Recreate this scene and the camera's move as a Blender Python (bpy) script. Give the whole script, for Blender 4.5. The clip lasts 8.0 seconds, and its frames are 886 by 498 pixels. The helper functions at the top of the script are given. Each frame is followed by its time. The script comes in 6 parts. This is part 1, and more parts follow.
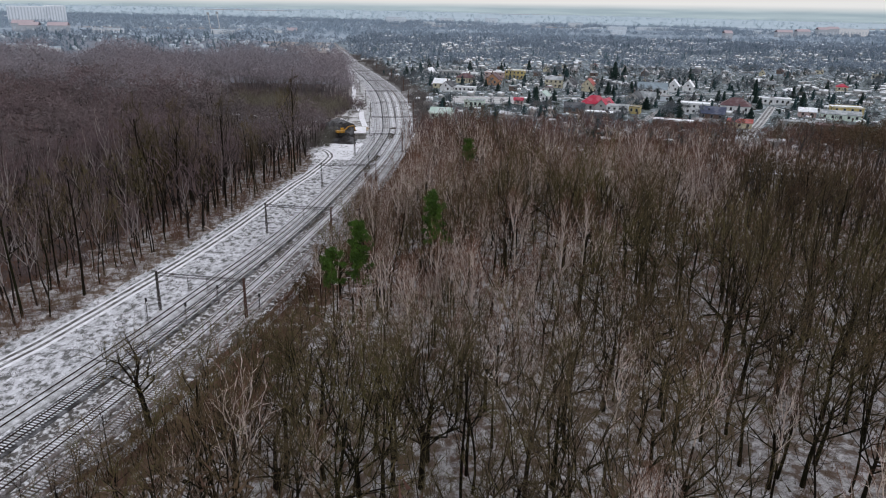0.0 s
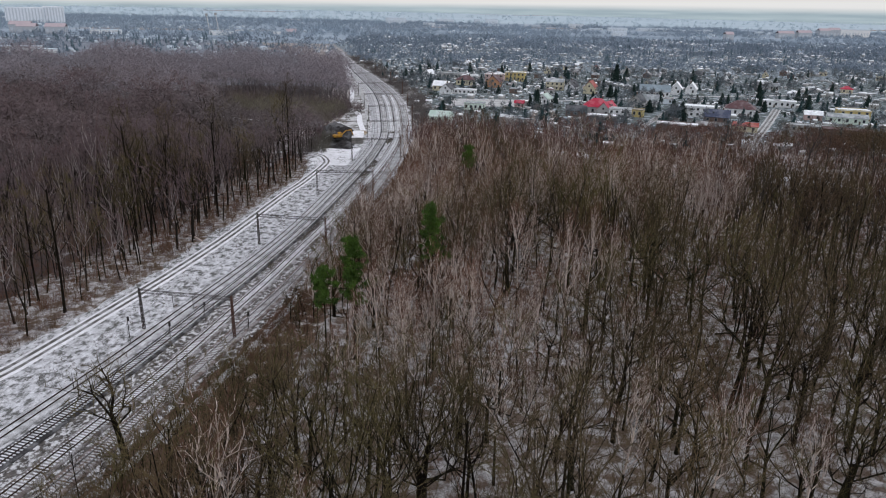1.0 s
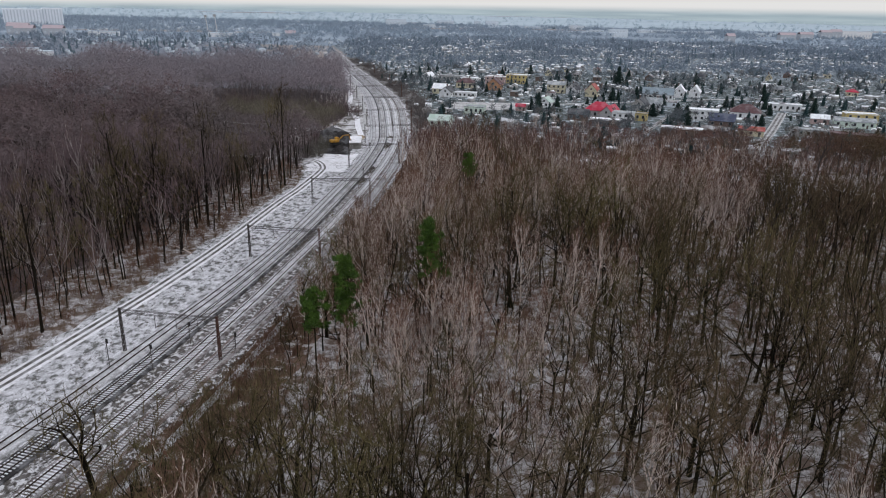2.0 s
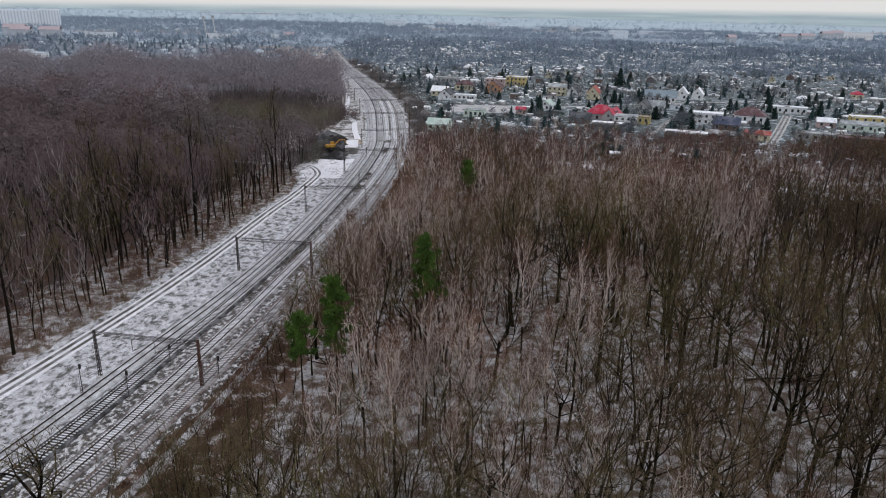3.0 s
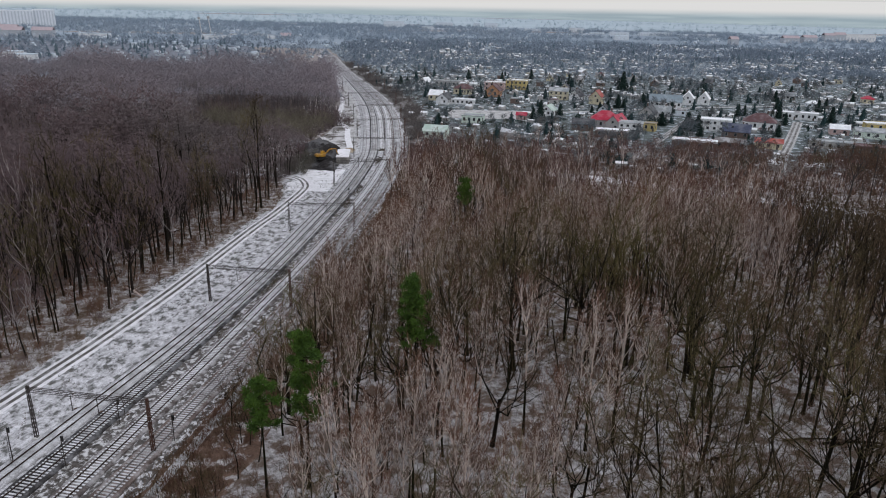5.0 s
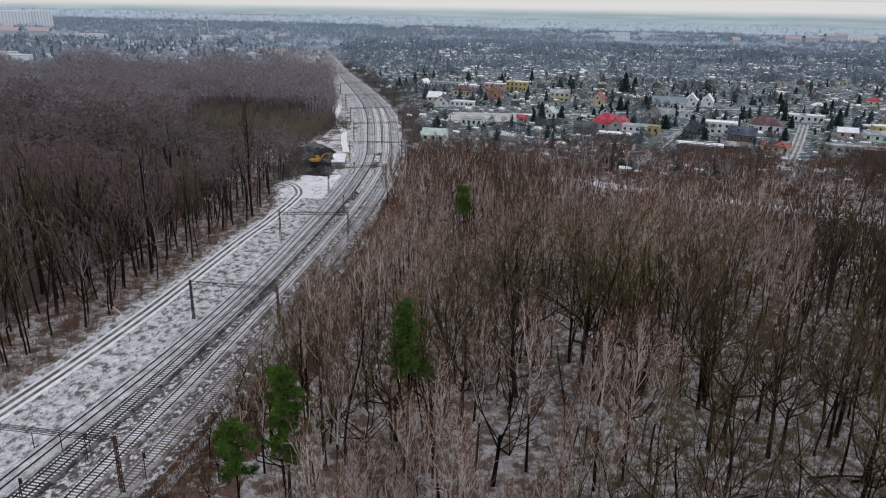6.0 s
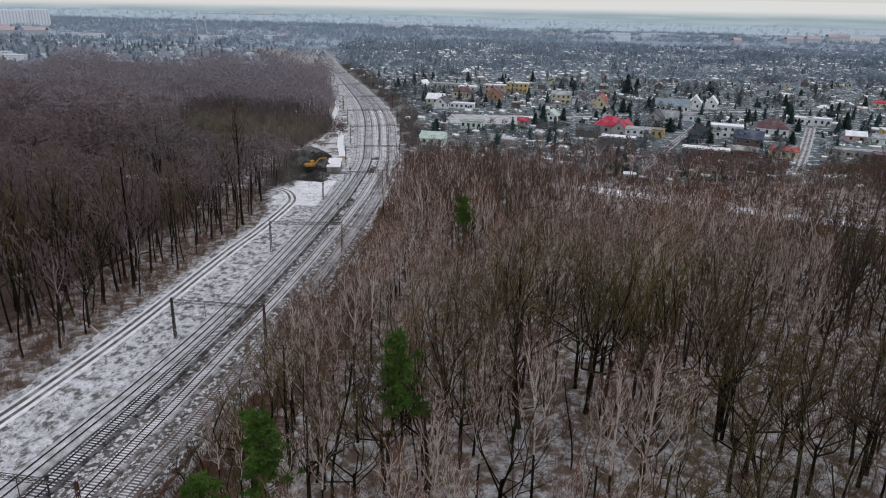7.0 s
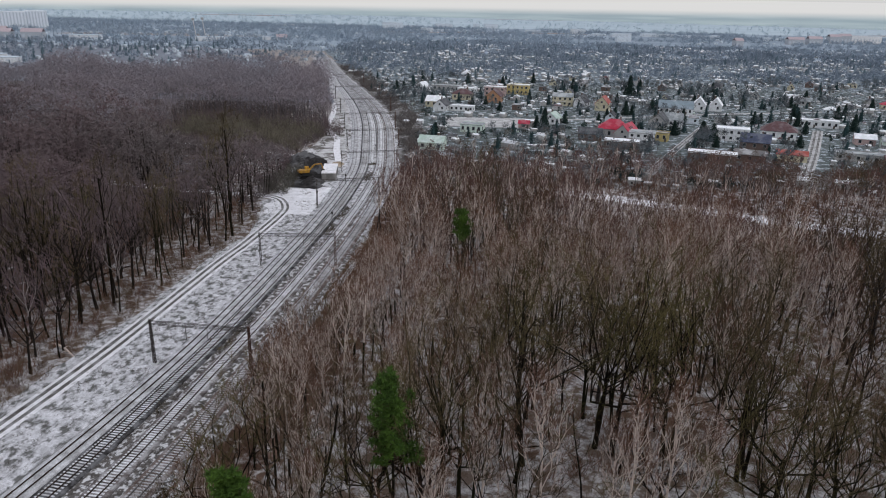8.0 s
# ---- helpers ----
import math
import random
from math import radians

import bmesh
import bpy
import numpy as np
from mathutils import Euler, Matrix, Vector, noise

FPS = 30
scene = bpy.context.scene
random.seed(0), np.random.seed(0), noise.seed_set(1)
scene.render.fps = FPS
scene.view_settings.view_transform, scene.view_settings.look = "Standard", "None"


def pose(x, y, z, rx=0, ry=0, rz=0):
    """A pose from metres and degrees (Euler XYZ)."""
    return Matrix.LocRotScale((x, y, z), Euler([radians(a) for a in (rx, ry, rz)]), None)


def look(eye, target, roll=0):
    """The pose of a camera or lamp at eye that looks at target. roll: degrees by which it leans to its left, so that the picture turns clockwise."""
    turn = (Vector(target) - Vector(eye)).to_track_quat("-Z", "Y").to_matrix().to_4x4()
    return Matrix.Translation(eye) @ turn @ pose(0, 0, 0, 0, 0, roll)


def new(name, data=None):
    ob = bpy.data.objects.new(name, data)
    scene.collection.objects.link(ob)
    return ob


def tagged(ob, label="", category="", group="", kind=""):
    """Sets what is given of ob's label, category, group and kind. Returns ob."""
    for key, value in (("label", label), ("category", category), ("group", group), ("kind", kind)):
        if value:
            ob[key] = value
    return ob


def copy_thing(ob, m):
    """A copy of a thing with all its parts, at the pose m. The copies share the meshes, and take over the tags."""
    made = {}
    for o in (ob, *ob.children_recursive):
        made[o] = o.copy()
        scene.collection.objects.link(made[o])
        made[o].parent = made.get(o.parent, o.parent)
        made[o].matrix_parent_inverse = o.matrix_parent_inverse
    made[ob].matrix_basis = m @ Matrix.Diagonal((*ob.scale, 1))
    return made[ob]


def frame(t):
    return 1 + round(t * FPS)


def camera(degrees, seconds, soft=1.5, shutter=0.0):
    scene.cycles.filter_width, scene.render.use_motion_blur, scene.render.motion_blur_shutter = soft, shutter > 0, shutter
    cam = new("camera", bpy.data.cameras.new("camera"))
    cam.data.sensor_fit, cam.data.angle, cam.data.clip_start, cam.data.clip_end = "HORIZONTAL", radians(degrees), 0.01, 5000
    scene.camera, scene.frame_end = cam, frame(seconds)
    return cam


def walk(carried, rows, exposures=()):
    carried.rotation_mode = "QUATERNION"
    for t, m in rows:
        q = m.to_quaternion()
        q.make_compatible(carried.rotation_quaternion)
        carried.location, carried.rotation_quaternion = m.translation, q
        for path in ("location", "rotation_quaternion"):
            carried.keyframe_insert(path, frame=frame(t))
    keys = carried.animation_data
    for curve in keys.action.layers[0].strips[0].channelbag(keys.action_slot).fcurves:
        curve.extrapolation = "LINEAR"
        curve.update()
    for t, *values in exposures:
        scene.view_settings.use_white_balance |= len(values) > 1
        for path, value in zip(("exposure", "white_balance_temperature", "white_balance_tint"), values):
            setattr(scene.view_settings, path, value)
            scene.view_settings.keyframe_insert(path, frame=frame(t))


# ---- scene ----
cam = camera(65.0, 8.0, soft=1.0)
PATH = [
    (0, (4.02, 3.813, 63.915), (4.002, 5.697, 63.244), 1.3),
    (0.5, (4.09, 7.848, 64.03), (4.071, 9.732, 63.36), 1.3),
    (1, (4.118, 11.929, 64.182), (4.1, 13.814, 63.513), 1.3),
    (1.5, (4.157, 16.099, 64.299), (4.138, 17.984, 63.632), 1.3),
    (3, (4.597, 29.337, 64.46), (4.579, 31.224, 63.797), 1.3),
    (3.5, (4.778, 33.767, 64.531), (4.76, 35.654, 63.869), 1.3),
    (4, (4.979, 38.321, 64.685), (4.962, 40.209, 64.024), 1.4),
    (4.5, (5.244, 42.947, 64.786), (5.228, 44.834, 64.125), 1.4),
    (6, (5.965, 56.951, 64.789), (5.949, 58.839, 64.129), 1.4),
    (6.5, (6.066, 61.625, 64.832), (6.051, 63.513, 64.172), 1.5),
    (7, (6.195, 66.372, 64.894), (6.18, 68.259, 64.234), 1.5),
    (7.5, (6.349, 71.118, 64.934), (6.333, 73.006, 64.273), 1.5),
    (8, (6.578, 75.931, 64.93), (6.562, 77.82, 64.271), 1.4),
]
walk(cam, [(t, look(eye, target, roll)) for t, eye, target, roll in PATH], [(0, 0.36), (2, 0.3), (4, 0.22), (8, 0.2)])

# ---- light ----
world = bpy.data.worlds.new("overcast_sky")
scene.world = world
world.use_nodes = True
wn, wl = world.node_tree.nodes, world.node_tree.links
sky = wn.new("ShaderNodeTexSky")
sky.sky_type = "NISHITA"
sky.sun_disc = False
sky.sun_elevation, sky.sun_rotation = radians(24), radians(140)
sky.dust_density, sky.air_density, sky.ozone_density = 1.0, 1.0, 2.0
way = wn.new("ShaderNodeTexCoord")
split = wn.new("ShaderNodeSeparateXYZ")
wl.new(way.outputs["Generated"], split.inputs[0])
cloud_deck = wn.new("ShaderNodeValToRGB")
cloud_deck.color_ramp.elements[0].position, cloud_deck.color_ramp.elements[0].color = 0.0, (0.585, 0.585, 0.595, 1)
cloud_deck.color_ramp.elements[1].position, cloud_deck.color_ramp.elements[1].color = 0.9, (0.845, 0.875, 0.955, 1)
wl.new(split.outputs[2], cloud_deck.inputs[0])
deck = wn.new("ShaderNodeMixRGB")
deck.blend_type = "MULTIPLY"
deck.inputs[0].default_value = 1.0
deck.inputs[2].default_value = (10, 10, 10, 1)
wl.new(cloud_deck.outputs[0], deck.inputs[1])
veil = wn.new("ShaderNodeMixRGB")
veil.inputs[0].default_value = 0.88
wl.new(sky.outputs[0], veil.inputs[1])
wl.new(deck.outputs[0], veil.inputs[2])
wl.new(veil.outputs[0], wn["Background"].inputs[0])
wn["Background"].inputs[1].default_value = 0.1
sun_data = bpy.data.lights.new("sun", "SUN")
sun_data.energy, sun_data.angle, sun_data.color = 0.5, radians(20), (1, 0.97, 0.93)
sun = new("sun", sun_data)
sun.matrix_world = look((0, 0, 300), (-55, 60, 265))


# ---- materials ----
def material(name, dark, light, scale=1.0, fine=8.0, rough=0.9, bump=0.3, third=None, third_scale=0.3, third_amount=0.5,
             low=0.35, high=0.65, stretch=(1, 1, 1), third_low=0.46, third_high=0.58, metal=0.0, whole=False, turn=0.0, tone=0.0, tint=None):
    """Two colours mixed by a coarse and a fine noise, a third in patches of its own."""
    m = bpy.data.materials.new(name)
    m.use_nodes = True
    n, l = m.node_tree.nodes, m.node_tree.links
    b = n["Principled BSDF"]
    b.inputs["Roughness"].default_value = rough
    b.inputs["Metallic"].default_value = metal
    b.inputs["Specular IOR Level"].default_value = 0.25 if rough < 0.95 else 0.04
    if whole:
        src = n.new("ShaderNodeNewGeometry").outputs["Position"]
    else:
        src = n.new("ShaderNodeTexCoord").outputs["Object"]
    mp = n.new("ShaderNodeMapping")
    mp.inputs["Scale"].default_value = stretch
    mp.inputs["Rotation"].default_value = (0, 0, turn)
    l.new(src, mp.inputs[0])

    def cloud(s, detail, lo, hi):
        t = n.new("ShaderNodeTexNoise")
        t.inputs["Scale"].default_value, t.inputs["Detail"].default_value, t.inputs["Roughness"].default_value = s, detail, 0.65
        l.new(mp.outputs[0], t.inputs["Vector"])
        r = n.new("ShaderNodeMapRange")
        r.inputs[1].default_value, r.inputs[2].default_value = lo, hi
        l.new(t.outputs["Fac"], r.inputs[0])
        return r.outputs[0]

    coarse, grain = cloud(scale, 4, low, high), cloud(fine, 5, 0.3, 0.7)
    both = n.new("ShaderNodeMath")
    both.operation = "MULTIPLY_ADD"
    both.inputs[1].default_value, both.use_clamp = 0.55, True
    l.new(grain, both.inputs[0])
    half = n.new("ShaderNodeMath")
    half.operation = "MULTIPLY"
    half.inputs[1].default_value = 0.55
    l.new(coarse, half.inputs[0])
    l.new(half.outputs[0], both.inputs[2])
    mix = n.new("ShaderNodeMixRGB")
    mix.inputs[1].default_value, mix.inputs[2].default_value = (*dark, 1), (*light, 1)
    l.new(both.outputs[0], mix.inputs[0])
    out = mix.outputs[0]
    if third:
        amount = n.new("ShaderNodeMath")
        amount.operation = "MULTIPLY"
        amount.inputs[1].default_value = third_amount
        l.new(cloud(third_scale, 7, third_low, third_high), amount.inputs[0])
        over = n.new("ShaderNodeMixRGB")
        over.inputs[2].default_value = (*third, 1)
        l.new(amount.outputs[0], over.inputs[0])
        l.new(out, over.inputs[1])
        out = over.outputs[0]
    if tone:
        # each tree a little lighter or darker than the next
        info = n.new("ShaderNodeObjectInfo")
        span = n.new("ShaderNodeMapRange")
        span.inputs[3].default_value, span.inputs[4].default_value = 1 - tone, 1 + tone
        l.new(info.outputs["Random"], span.inputs[0])
        if tint:
            swap = n.new("ShaderNodeMath")
            swap.operation = "MULTIPLY"
            swap.inputs[1].default_value = 37.0
            l.new(info.outputs["Random"], swap.inputs[0])
            part_of = n.new("ShaderNodeMath")
            part_of.operation = "FRACT"
            l.new(swap.outputs[0], part_of.inputs[0])
            dye = n.new("ShaderNodeMixRGB")
            dye.inputs[2].default_value = (*tint, 1)
            l.new(part_of.outputs[0], dye.inputs[0])
            l.new(out, dye.inputs[1])
            out = dye.outputs[0]
        shade = n.new("ShaderNodeVectorMath")
        shade.operation = "SCALE"
        l.new(out, shade.inputs[0])
        l.new(span.outputs[0], shade.inputs["Scale"])
        out = shade.outputs[0]
    l.new(out, b.inputs["Base Color"])
    if bump:
        bp = n.new("ShaderNodeBump")
        bp.inputs["Strength"].default_value, bp.inputs["Distance"].default_value = bump, 0.1
        l.new(both.outputs[0], bp.inputs["Height"])
        l.new(bp.outputs[0], b.inputs["Normal"])
    return m


def paint(name, c, rough=0.7, metal=0.0, vary=0.25, scale=0.7):
    return material(name, [v * (1 - vary) for v in c], [min(1, v * (1 + vary)) for v in c], scale, scale * 9, rough, 0.1, metal=metal, whole=True)


M = {}
# ground covers
M["litter"] = material("leaf_litter_with_snow", (0.042, 0.032, 0.026), (0.72, 0.69, 0.70), 0.8, 4.0, 1.0, 0.7, (0.110, 0.068, 0.042), 0.35, 0.85, third_low=0.45, third_high=0.56, whole=True)
M["leaf_floor"] = material("brown_leaf_floor", (0.045, 0.034, 0.031), (0.15, 0.115, 0.105), 0.5, 3.0, 1.0, 0.6, (0.55, 0.53, 0.55), 0.15, 0.7, third_low=0.58, third_high=0.66, whole=True)
M["snow_grass"] = material("snow_over_grass", (0.27, 0.265, 0.275), (0.82, 0.81, 0.85), 0.7, 4.0, 1.0, 0.6, (0.066, 0.065, 0.056), 0.6, 0.85, third_low=0.48, third_high=0.60, whole=True, turn=0.2, stretch=(1, 0.7, 1))
M["snow"] = material("fresh_snow", (0.60, 0.59, 0.615), (0.90, 0.885, 0.925), 0.4, 3.0, 0.9, 0.3, (0.25, 0.23, 0.22), 0.5, 0.6, third_low=0.56, third_high=0.66, whole=True)
M["weeds"] = material("brown_weeds_ground", (0.060, 0.036, 0.027), (0.21, 0.138, 0.105), 0.5, 3.0, 1.0, 0.6, (0.62, 0.60, 0.60), 0.4, 0.8, third_low=0.51, third_high=0.62, whole=True)
M["plots"] = material("garden_plots_ground", (0.052, 0.065, 0.066), (0.178, 0.200, 0.202), 0.12, 0.8, 1.0, 0.4, (0.68, 0.75, 0.84), 0.24, 0.8, third_low=0.535, third_high=0.62, whole=True)
M["strip_snow"] = material("thin_snow_on_weeds", (0.20, 0.185, 0.175), (0.74, 0.73, 0.75), 0.16, 1.6, 1.0, 0.5, (0.085, 0.072, 0.062), 0.12, 0.85, third_low=0.50, third_high=0.57, whole=True)
M["bank_grey"] = material("grey_weeds_ground", (0.06, 0.054, 0.05), (0.22, 0.205, 0.20), 0.3, 2.0, 1.0, 0.5, (0.62, 0.63, 0.66), 0.2, 0.6, third_low=0.52, third_high=0.64, whole=True)
M["cinder"] = material("cinder_and_weeds", (0.034, 0.029, 0.027), (0.17, 0.155, 0.147), 0.9, 3.5, 1.0, 0.7, (0.76, 0.75, 0.77), 1.1, 0.8, third_low=0.48, third_high=0.58, whole=True, turn=0.2, stretch=(1, 0.8, 1))
# distant haze is mixed into the next four ground colours
M["fields"] = material("hazed_fields_ground", (0.20, 0.245, 0.295), (0.30, 0.355, 0.415), 0.012, 0.09, 1.0, 0.2, (0.42, 0.49, 0.57), 0.006, 0.25, whole=True)
M["plots_far"] = material("hazed_garden_plots", (0.095, 0.118, 0.132), (0.225, 0.258, 0.282), 0.08, 0.6, 1.0, 0.3, (0.68, 0.755, 0.85), 0.16, 0.75, third_low=0.535, third_high=0.63, whole=True)
M["plots_mist"] = material("hazed_plots_beyond_the_wood", (0.15, 0.165, 0.195), (0.24, 0.26, 0.30), 0.03, 0.3, 1.0, 0.1, (0.50, 0.54, 0.60), 0.05, 0.5, third_low=0.58, third_high=0.66, whole=True)
M["fields_pale"] = material("pale_hazed_fields", (0.36, 0.435, 0.495), (0.43, 0.505, 0.56), 0.004, 0.03, 1.0, 0.0, (0.52, 0.59, 0.64), 0.003, 0.2, whole=True)
M["rut"] = material("wet_earth_rut", (0.05, 0.043, 0.04), (0.16, 0.15, 0.145), 0.5, 4.0, 0.8, 0.4, (0.6, 0.6, 0.62), 0.25, 0.35, whole=True)
M["lane"] = material("snowy_gravel_lane", (0.28, 0.27, 0.26), (0.66, 0.66, 0.68), 0.5, 3.0, 0.95, 0.3, (0.2, 0.19, 0.18), 0.2, 0.5, whole=True)
M["heap"] = material("dark_spoil", (0.012, 0.011, 0.012), (0.05, 0.046, 0.046), 0.7, 4.0, 1.0, 0.7, (0.4, 0.4, 0.42), 0.12, 0.25, whole=True)
M["sand"] = material("tan_sand", (0.20, 0.15, 0.10), (0.38, 0.30, 0.21), 0.6, 4.0, 1.0, 0.5, (0.7, 0.7, 0.72), 0.3, 0.3, whole=True)
# railway
for key, dark, light, third, amount in (("a", (0.2, 0.19, 0.19), (0.8, 0.8, 0.84), (0.2, 0.19, 0.18), 0.25),
                                        ("b", (0.018, 0.017, 0.017), (0.085, 0.080, 0.082), (0.70, 0.70, 0.74), 0.2),
                                        ("c", (0.055, 0.045, 0.042), (0.22, 0.19, 0.185), (0.74, 0.73, 0.75), 0.45),
                                        ("d", (0.065, 0.048, 0.042), (0.24, 0.19, 0.175), (0.66, 0.64, 0.65), 0.4)):
    M["ballast_" + key] = material("ballast_" + key, dark, light, 0.5, 5.0, 1.0, 0.8, third, 0.4, amount, whole=True)
M["ballast_far"] = material("snow_mottled_ballast", (0.15, 0.145, 0.145), (0.66, 0.66, 0.69), 0.35, 3.0, 1.0, 0.6, (0.09, 0.085, 0.082), 0.25, 0.7, third_low=0.5, third_high=0.6, whole=True)
M["sleeper_snow"] = material("snowy_sleeper", (0.34, 0.33, 0.33), (0.88, 0.88, 0.92), 0.3, 5.0, 0.95, 0.3, low=0.30, high=0.54, whole=True)
M["sleeper_wet"] = material("wet_sleeper_with_snow", (0.22, 0.21, 0.205), (0.86, 0.86, 0.90), 0.35, 3.0, 0.95, 0.3, low=0.34, high=0.56, whole=True)
M["sleeper_dark"] = material("tarred_sleeper", (0.16, 0.145, 0.135), (0.74, 0.74, 0.77), 0.12, 4.0, 0.95, 0.3, low=0.35, high=0.6, whole=True)
M["rail"] = material("rusty_rail_steel", (0.03, 0.022, 0.02), (0.085, 0.06, 0.052), 1.0, 8.0, 0.55, 0.2, metal=0.5, whole=True)
M["rail_dull"] = material("snow_dusted_rail", (0.10, 0.09, 0.09), (0.32, 0.31, 0.31), 0.6, 6.0, 0.7, 0.2, metal=0.2, whole=True)
M["steel"] = material("weathered_mast_steel", (0.028, 0.025, 0.025), (0.085, 0.072, 0.066), 1.0, 6.0, 0.7, 0.2, metal=0.3, whole=True)
M["steel_rust"] = material("rusty_mast_steel", (0.05, 0.028, 0.022), (0.13, 0.07, 0.055), 1.0, 6.0, 0.8, 0.2, metal=0.2, whole=True)
M["concrete"] = material("pale_concrete", (0.34, 0.33, 0.32), (0.55, 0.54, 0.53), 0.4, 4.0, 0.9, 0.3, (0.75, 0.75, 0.78), 0.3, 0.5, whole=True)
M["block_grey"] = material("wet_grey_concrete", (0.13, 0.125, 0.12), (0.30, 0.29, 0.28), 0.5, 4.0, 0.9, 0.4, (0.08, 0.075, 0.07), 0.3, 0.6, whole=True, stretch=(1, 1, 0.3))
M["insulator"] = paint("insulator_porcelain", (0.10, 0.06, 0.045), 0.3)
# trees
M["bark_dark"] = material("dark_furrowed_bark", (0.004, 0.0032, 0.0028), (0.02, 0.0155, 0.012), 0.8, 7.0, 1.0, 0.8, (0.026, 0.03, 0.012), 0.05, 0.35, whole=True, stretch=(1, 1, 0.3))
M["bark_mid"] = material("grey_brown_bark", (0.010, 0.008, 0.007), (0.036, 0.029, 0.025), 0.8, 5.0, 1.0, 0.5, whole=True, stretch=(1, 1, 0.3))
# lighter than the bark of the near trees
M["bark_grey"] = material("lighter_grey_bark", (0.030, 0.026, 0.026), (0.075, 0.065, 0.063), 0.5, 4.0, 1.0, 0.4, whole=True, stretch=(1, 1, 0.3))
# bark of the far left wood, with haze painted into it
M["bark_haze"] = material("hazed_grey_bark", (0.085, 0.076, 0.080), (0.145, 0.130, 0.134), 0.5, 4.0, 1.0, 0.3, whole=True, stretch=(1, 1, 0.3))
M["bark_birch"] = material("pale_birch_bark", (0.50, 0.40, 0.355), (0.90, 0.78, 0.71), 0.25, 3.5, 0.9, 0.4, (0.16, 0.11, 0.09), 0.5, 0.4, whole=True)
M["bark_birch_far"] = material("dull_birch_bark", (0.24, 0.205, 0.20), (0.42, 0.37, 0.36), 0.25, 3.5, 0.9, 0.3, (0.12, 0.10, 0.10), 0.5, 0.35, whole=True)
M["twig_birch"] = material("plum_birch_twigs", (0.094, 0.047, 0.032), (0.168, 0.092, 0.064), 0.12, 1.5, 1.0, 0.0, (0.115, 0.074, 0.046), 0.05, 0.6, whole=True, tone=0.32, tint=(0.145, 0.084, 0.064))
M["twig_oak"] = material("olive_brown_twigs", (0.060, 0.052, 0.021), (0.120, 0.104, 0.045), 0.12, 1.5, 1.0, 0.0, (0.102, 0.062, 0.041), 0.04, 0.55, third_low=0.51, third_high=0.58, whole=True, tone=0.36, tint=(0.102, 0.074, 0.050))
M["twig_birch_wood"] = material("plum_birch_twigs_of_the_wood", (0.070, 0.034, 0.029), (0.124, 0.066, 0.055), 0.12, 1.5, 1.0, 0.0, (0.088, 0.060, 0.042), 0.05, 0.6, whole=True)
M["twig_edge"] = material("reddish_twigs_at_the_far_edge", (0.092, 0.050, 0.045), (0.150, 0.086, 0.078), 0.12, 1.5, 1.0, 0.0, (0.10, 0.074, 0.058), 0.05, 0.6, whole=True)
M["twig_oak_wood"] = material("olive_twigs_of_the_wood", (0.052, 0.040, 0.021), (0.098, 0.077, 0.043), 0.12, 1.5, 1.0, 0.0, (0.098, 0.056, 0.044), 0.04, 0.75, third_low=0.44, third_high=0.60, whole=True)
M["twig_far"] = material("grey_brown_twigs", (0.094, 0.080, 0.080), (0.158, 0.136, 0.137), 0.04, 0.9, 1.0, 0.0, (0.150, 0.102, 0.112), 0.014, 0.75, third_low=0.40, third_high=0.62, whole=True)
M["twig_plum"] = material("plum_brown_twigs", (0.105, 0.070, 0.073), (0.172, 0.116, 0.121), 0.06, 0.9, 1.0, 0.0, (0.120, 0.100, 0.096), 0.03, 0.7, third_low=0.42, third_high=0.60, whole=True)
# twigs of the far left wood, greyed by painted haze
M["twig_far_hazed"] = material("hazed_wood_twigs", (0.165, 0.153, 0.172), (0.258, 0.240, 0.266), 0.05, 0.8, 1.0, 0.0, (0.225, 0.188, 0.206), 0.014, 0.7, third_low=0.40, third_high=0.62, whole=True)
M["twig_willow"] = material("yellow_olive_willow_twigs", (0.125, 0.110, 0.085), (0.185, 0.165, 0.130), 0.08, 1.2, 1.0, 0.0, whole=True)
M["twig_bank"] = material("grey_brown_bank_twigs", (0.095, 0.085, 0.083), (0.165, 0.150, 0.148), 0.05, 0.9, 1.0, 0.0, (0.125, 0.092, 0.074), 0.03, 0.5, third_low=0.54, third_high=0.62, whole=True)
M["twig_grey"] = material("grey_olive_twigs", (0.075, 0.070, 0.060), (0.15, 0.14, 0.122), 0.12, 1.5, 1.0, 0.0, whole=True)
M["sapling"] = material("brown_sapling_stems", (0.080, 0.054, 0.034), (0.155, 0.108, 0.068), 0.12, 1.5, 1.0, 0.0, (0.12, 0.066, 0.046), 0.06, 0.6, whole=True)
# the next four twig colours have haze mixed in, not rime
M["twig_mist"] = material("hazed_grey_twigs", (0.155, 0.192, 0.240), (0.242, 0.290, 0.350), 0.02, 0.4, 1.0, 0.0, (0.167, 0.203, 0.255), 0.012, 0.6, whole=True)
M["twig_haze_far"] = material("pale_hazed_twigs", (0.20, 0.255, 0.32), (0.30, 0.365, 0.435), 0.02, 0.3, 1.0, 0.0, (0.25, 0.295, 0.35), 0.008, 0.6, whole=True)
M["twig_haze_pale"] = material("palest_hazed_twigs", (0.36, 0.44, 0.50), (0.45, 0.53, 0.59), 0.01, 0.2, 1.0, 0.0, whole=True)
M["twig_hazed"] = material("hazed_garden_twigs", (0.074, 0.090, 0.102), (0.155, 0.180, 0.203), 0.05, 0.6, 1.0, 0.0, (0.122, 0.116, 0.120), 0.03, 0.6, whole=True)
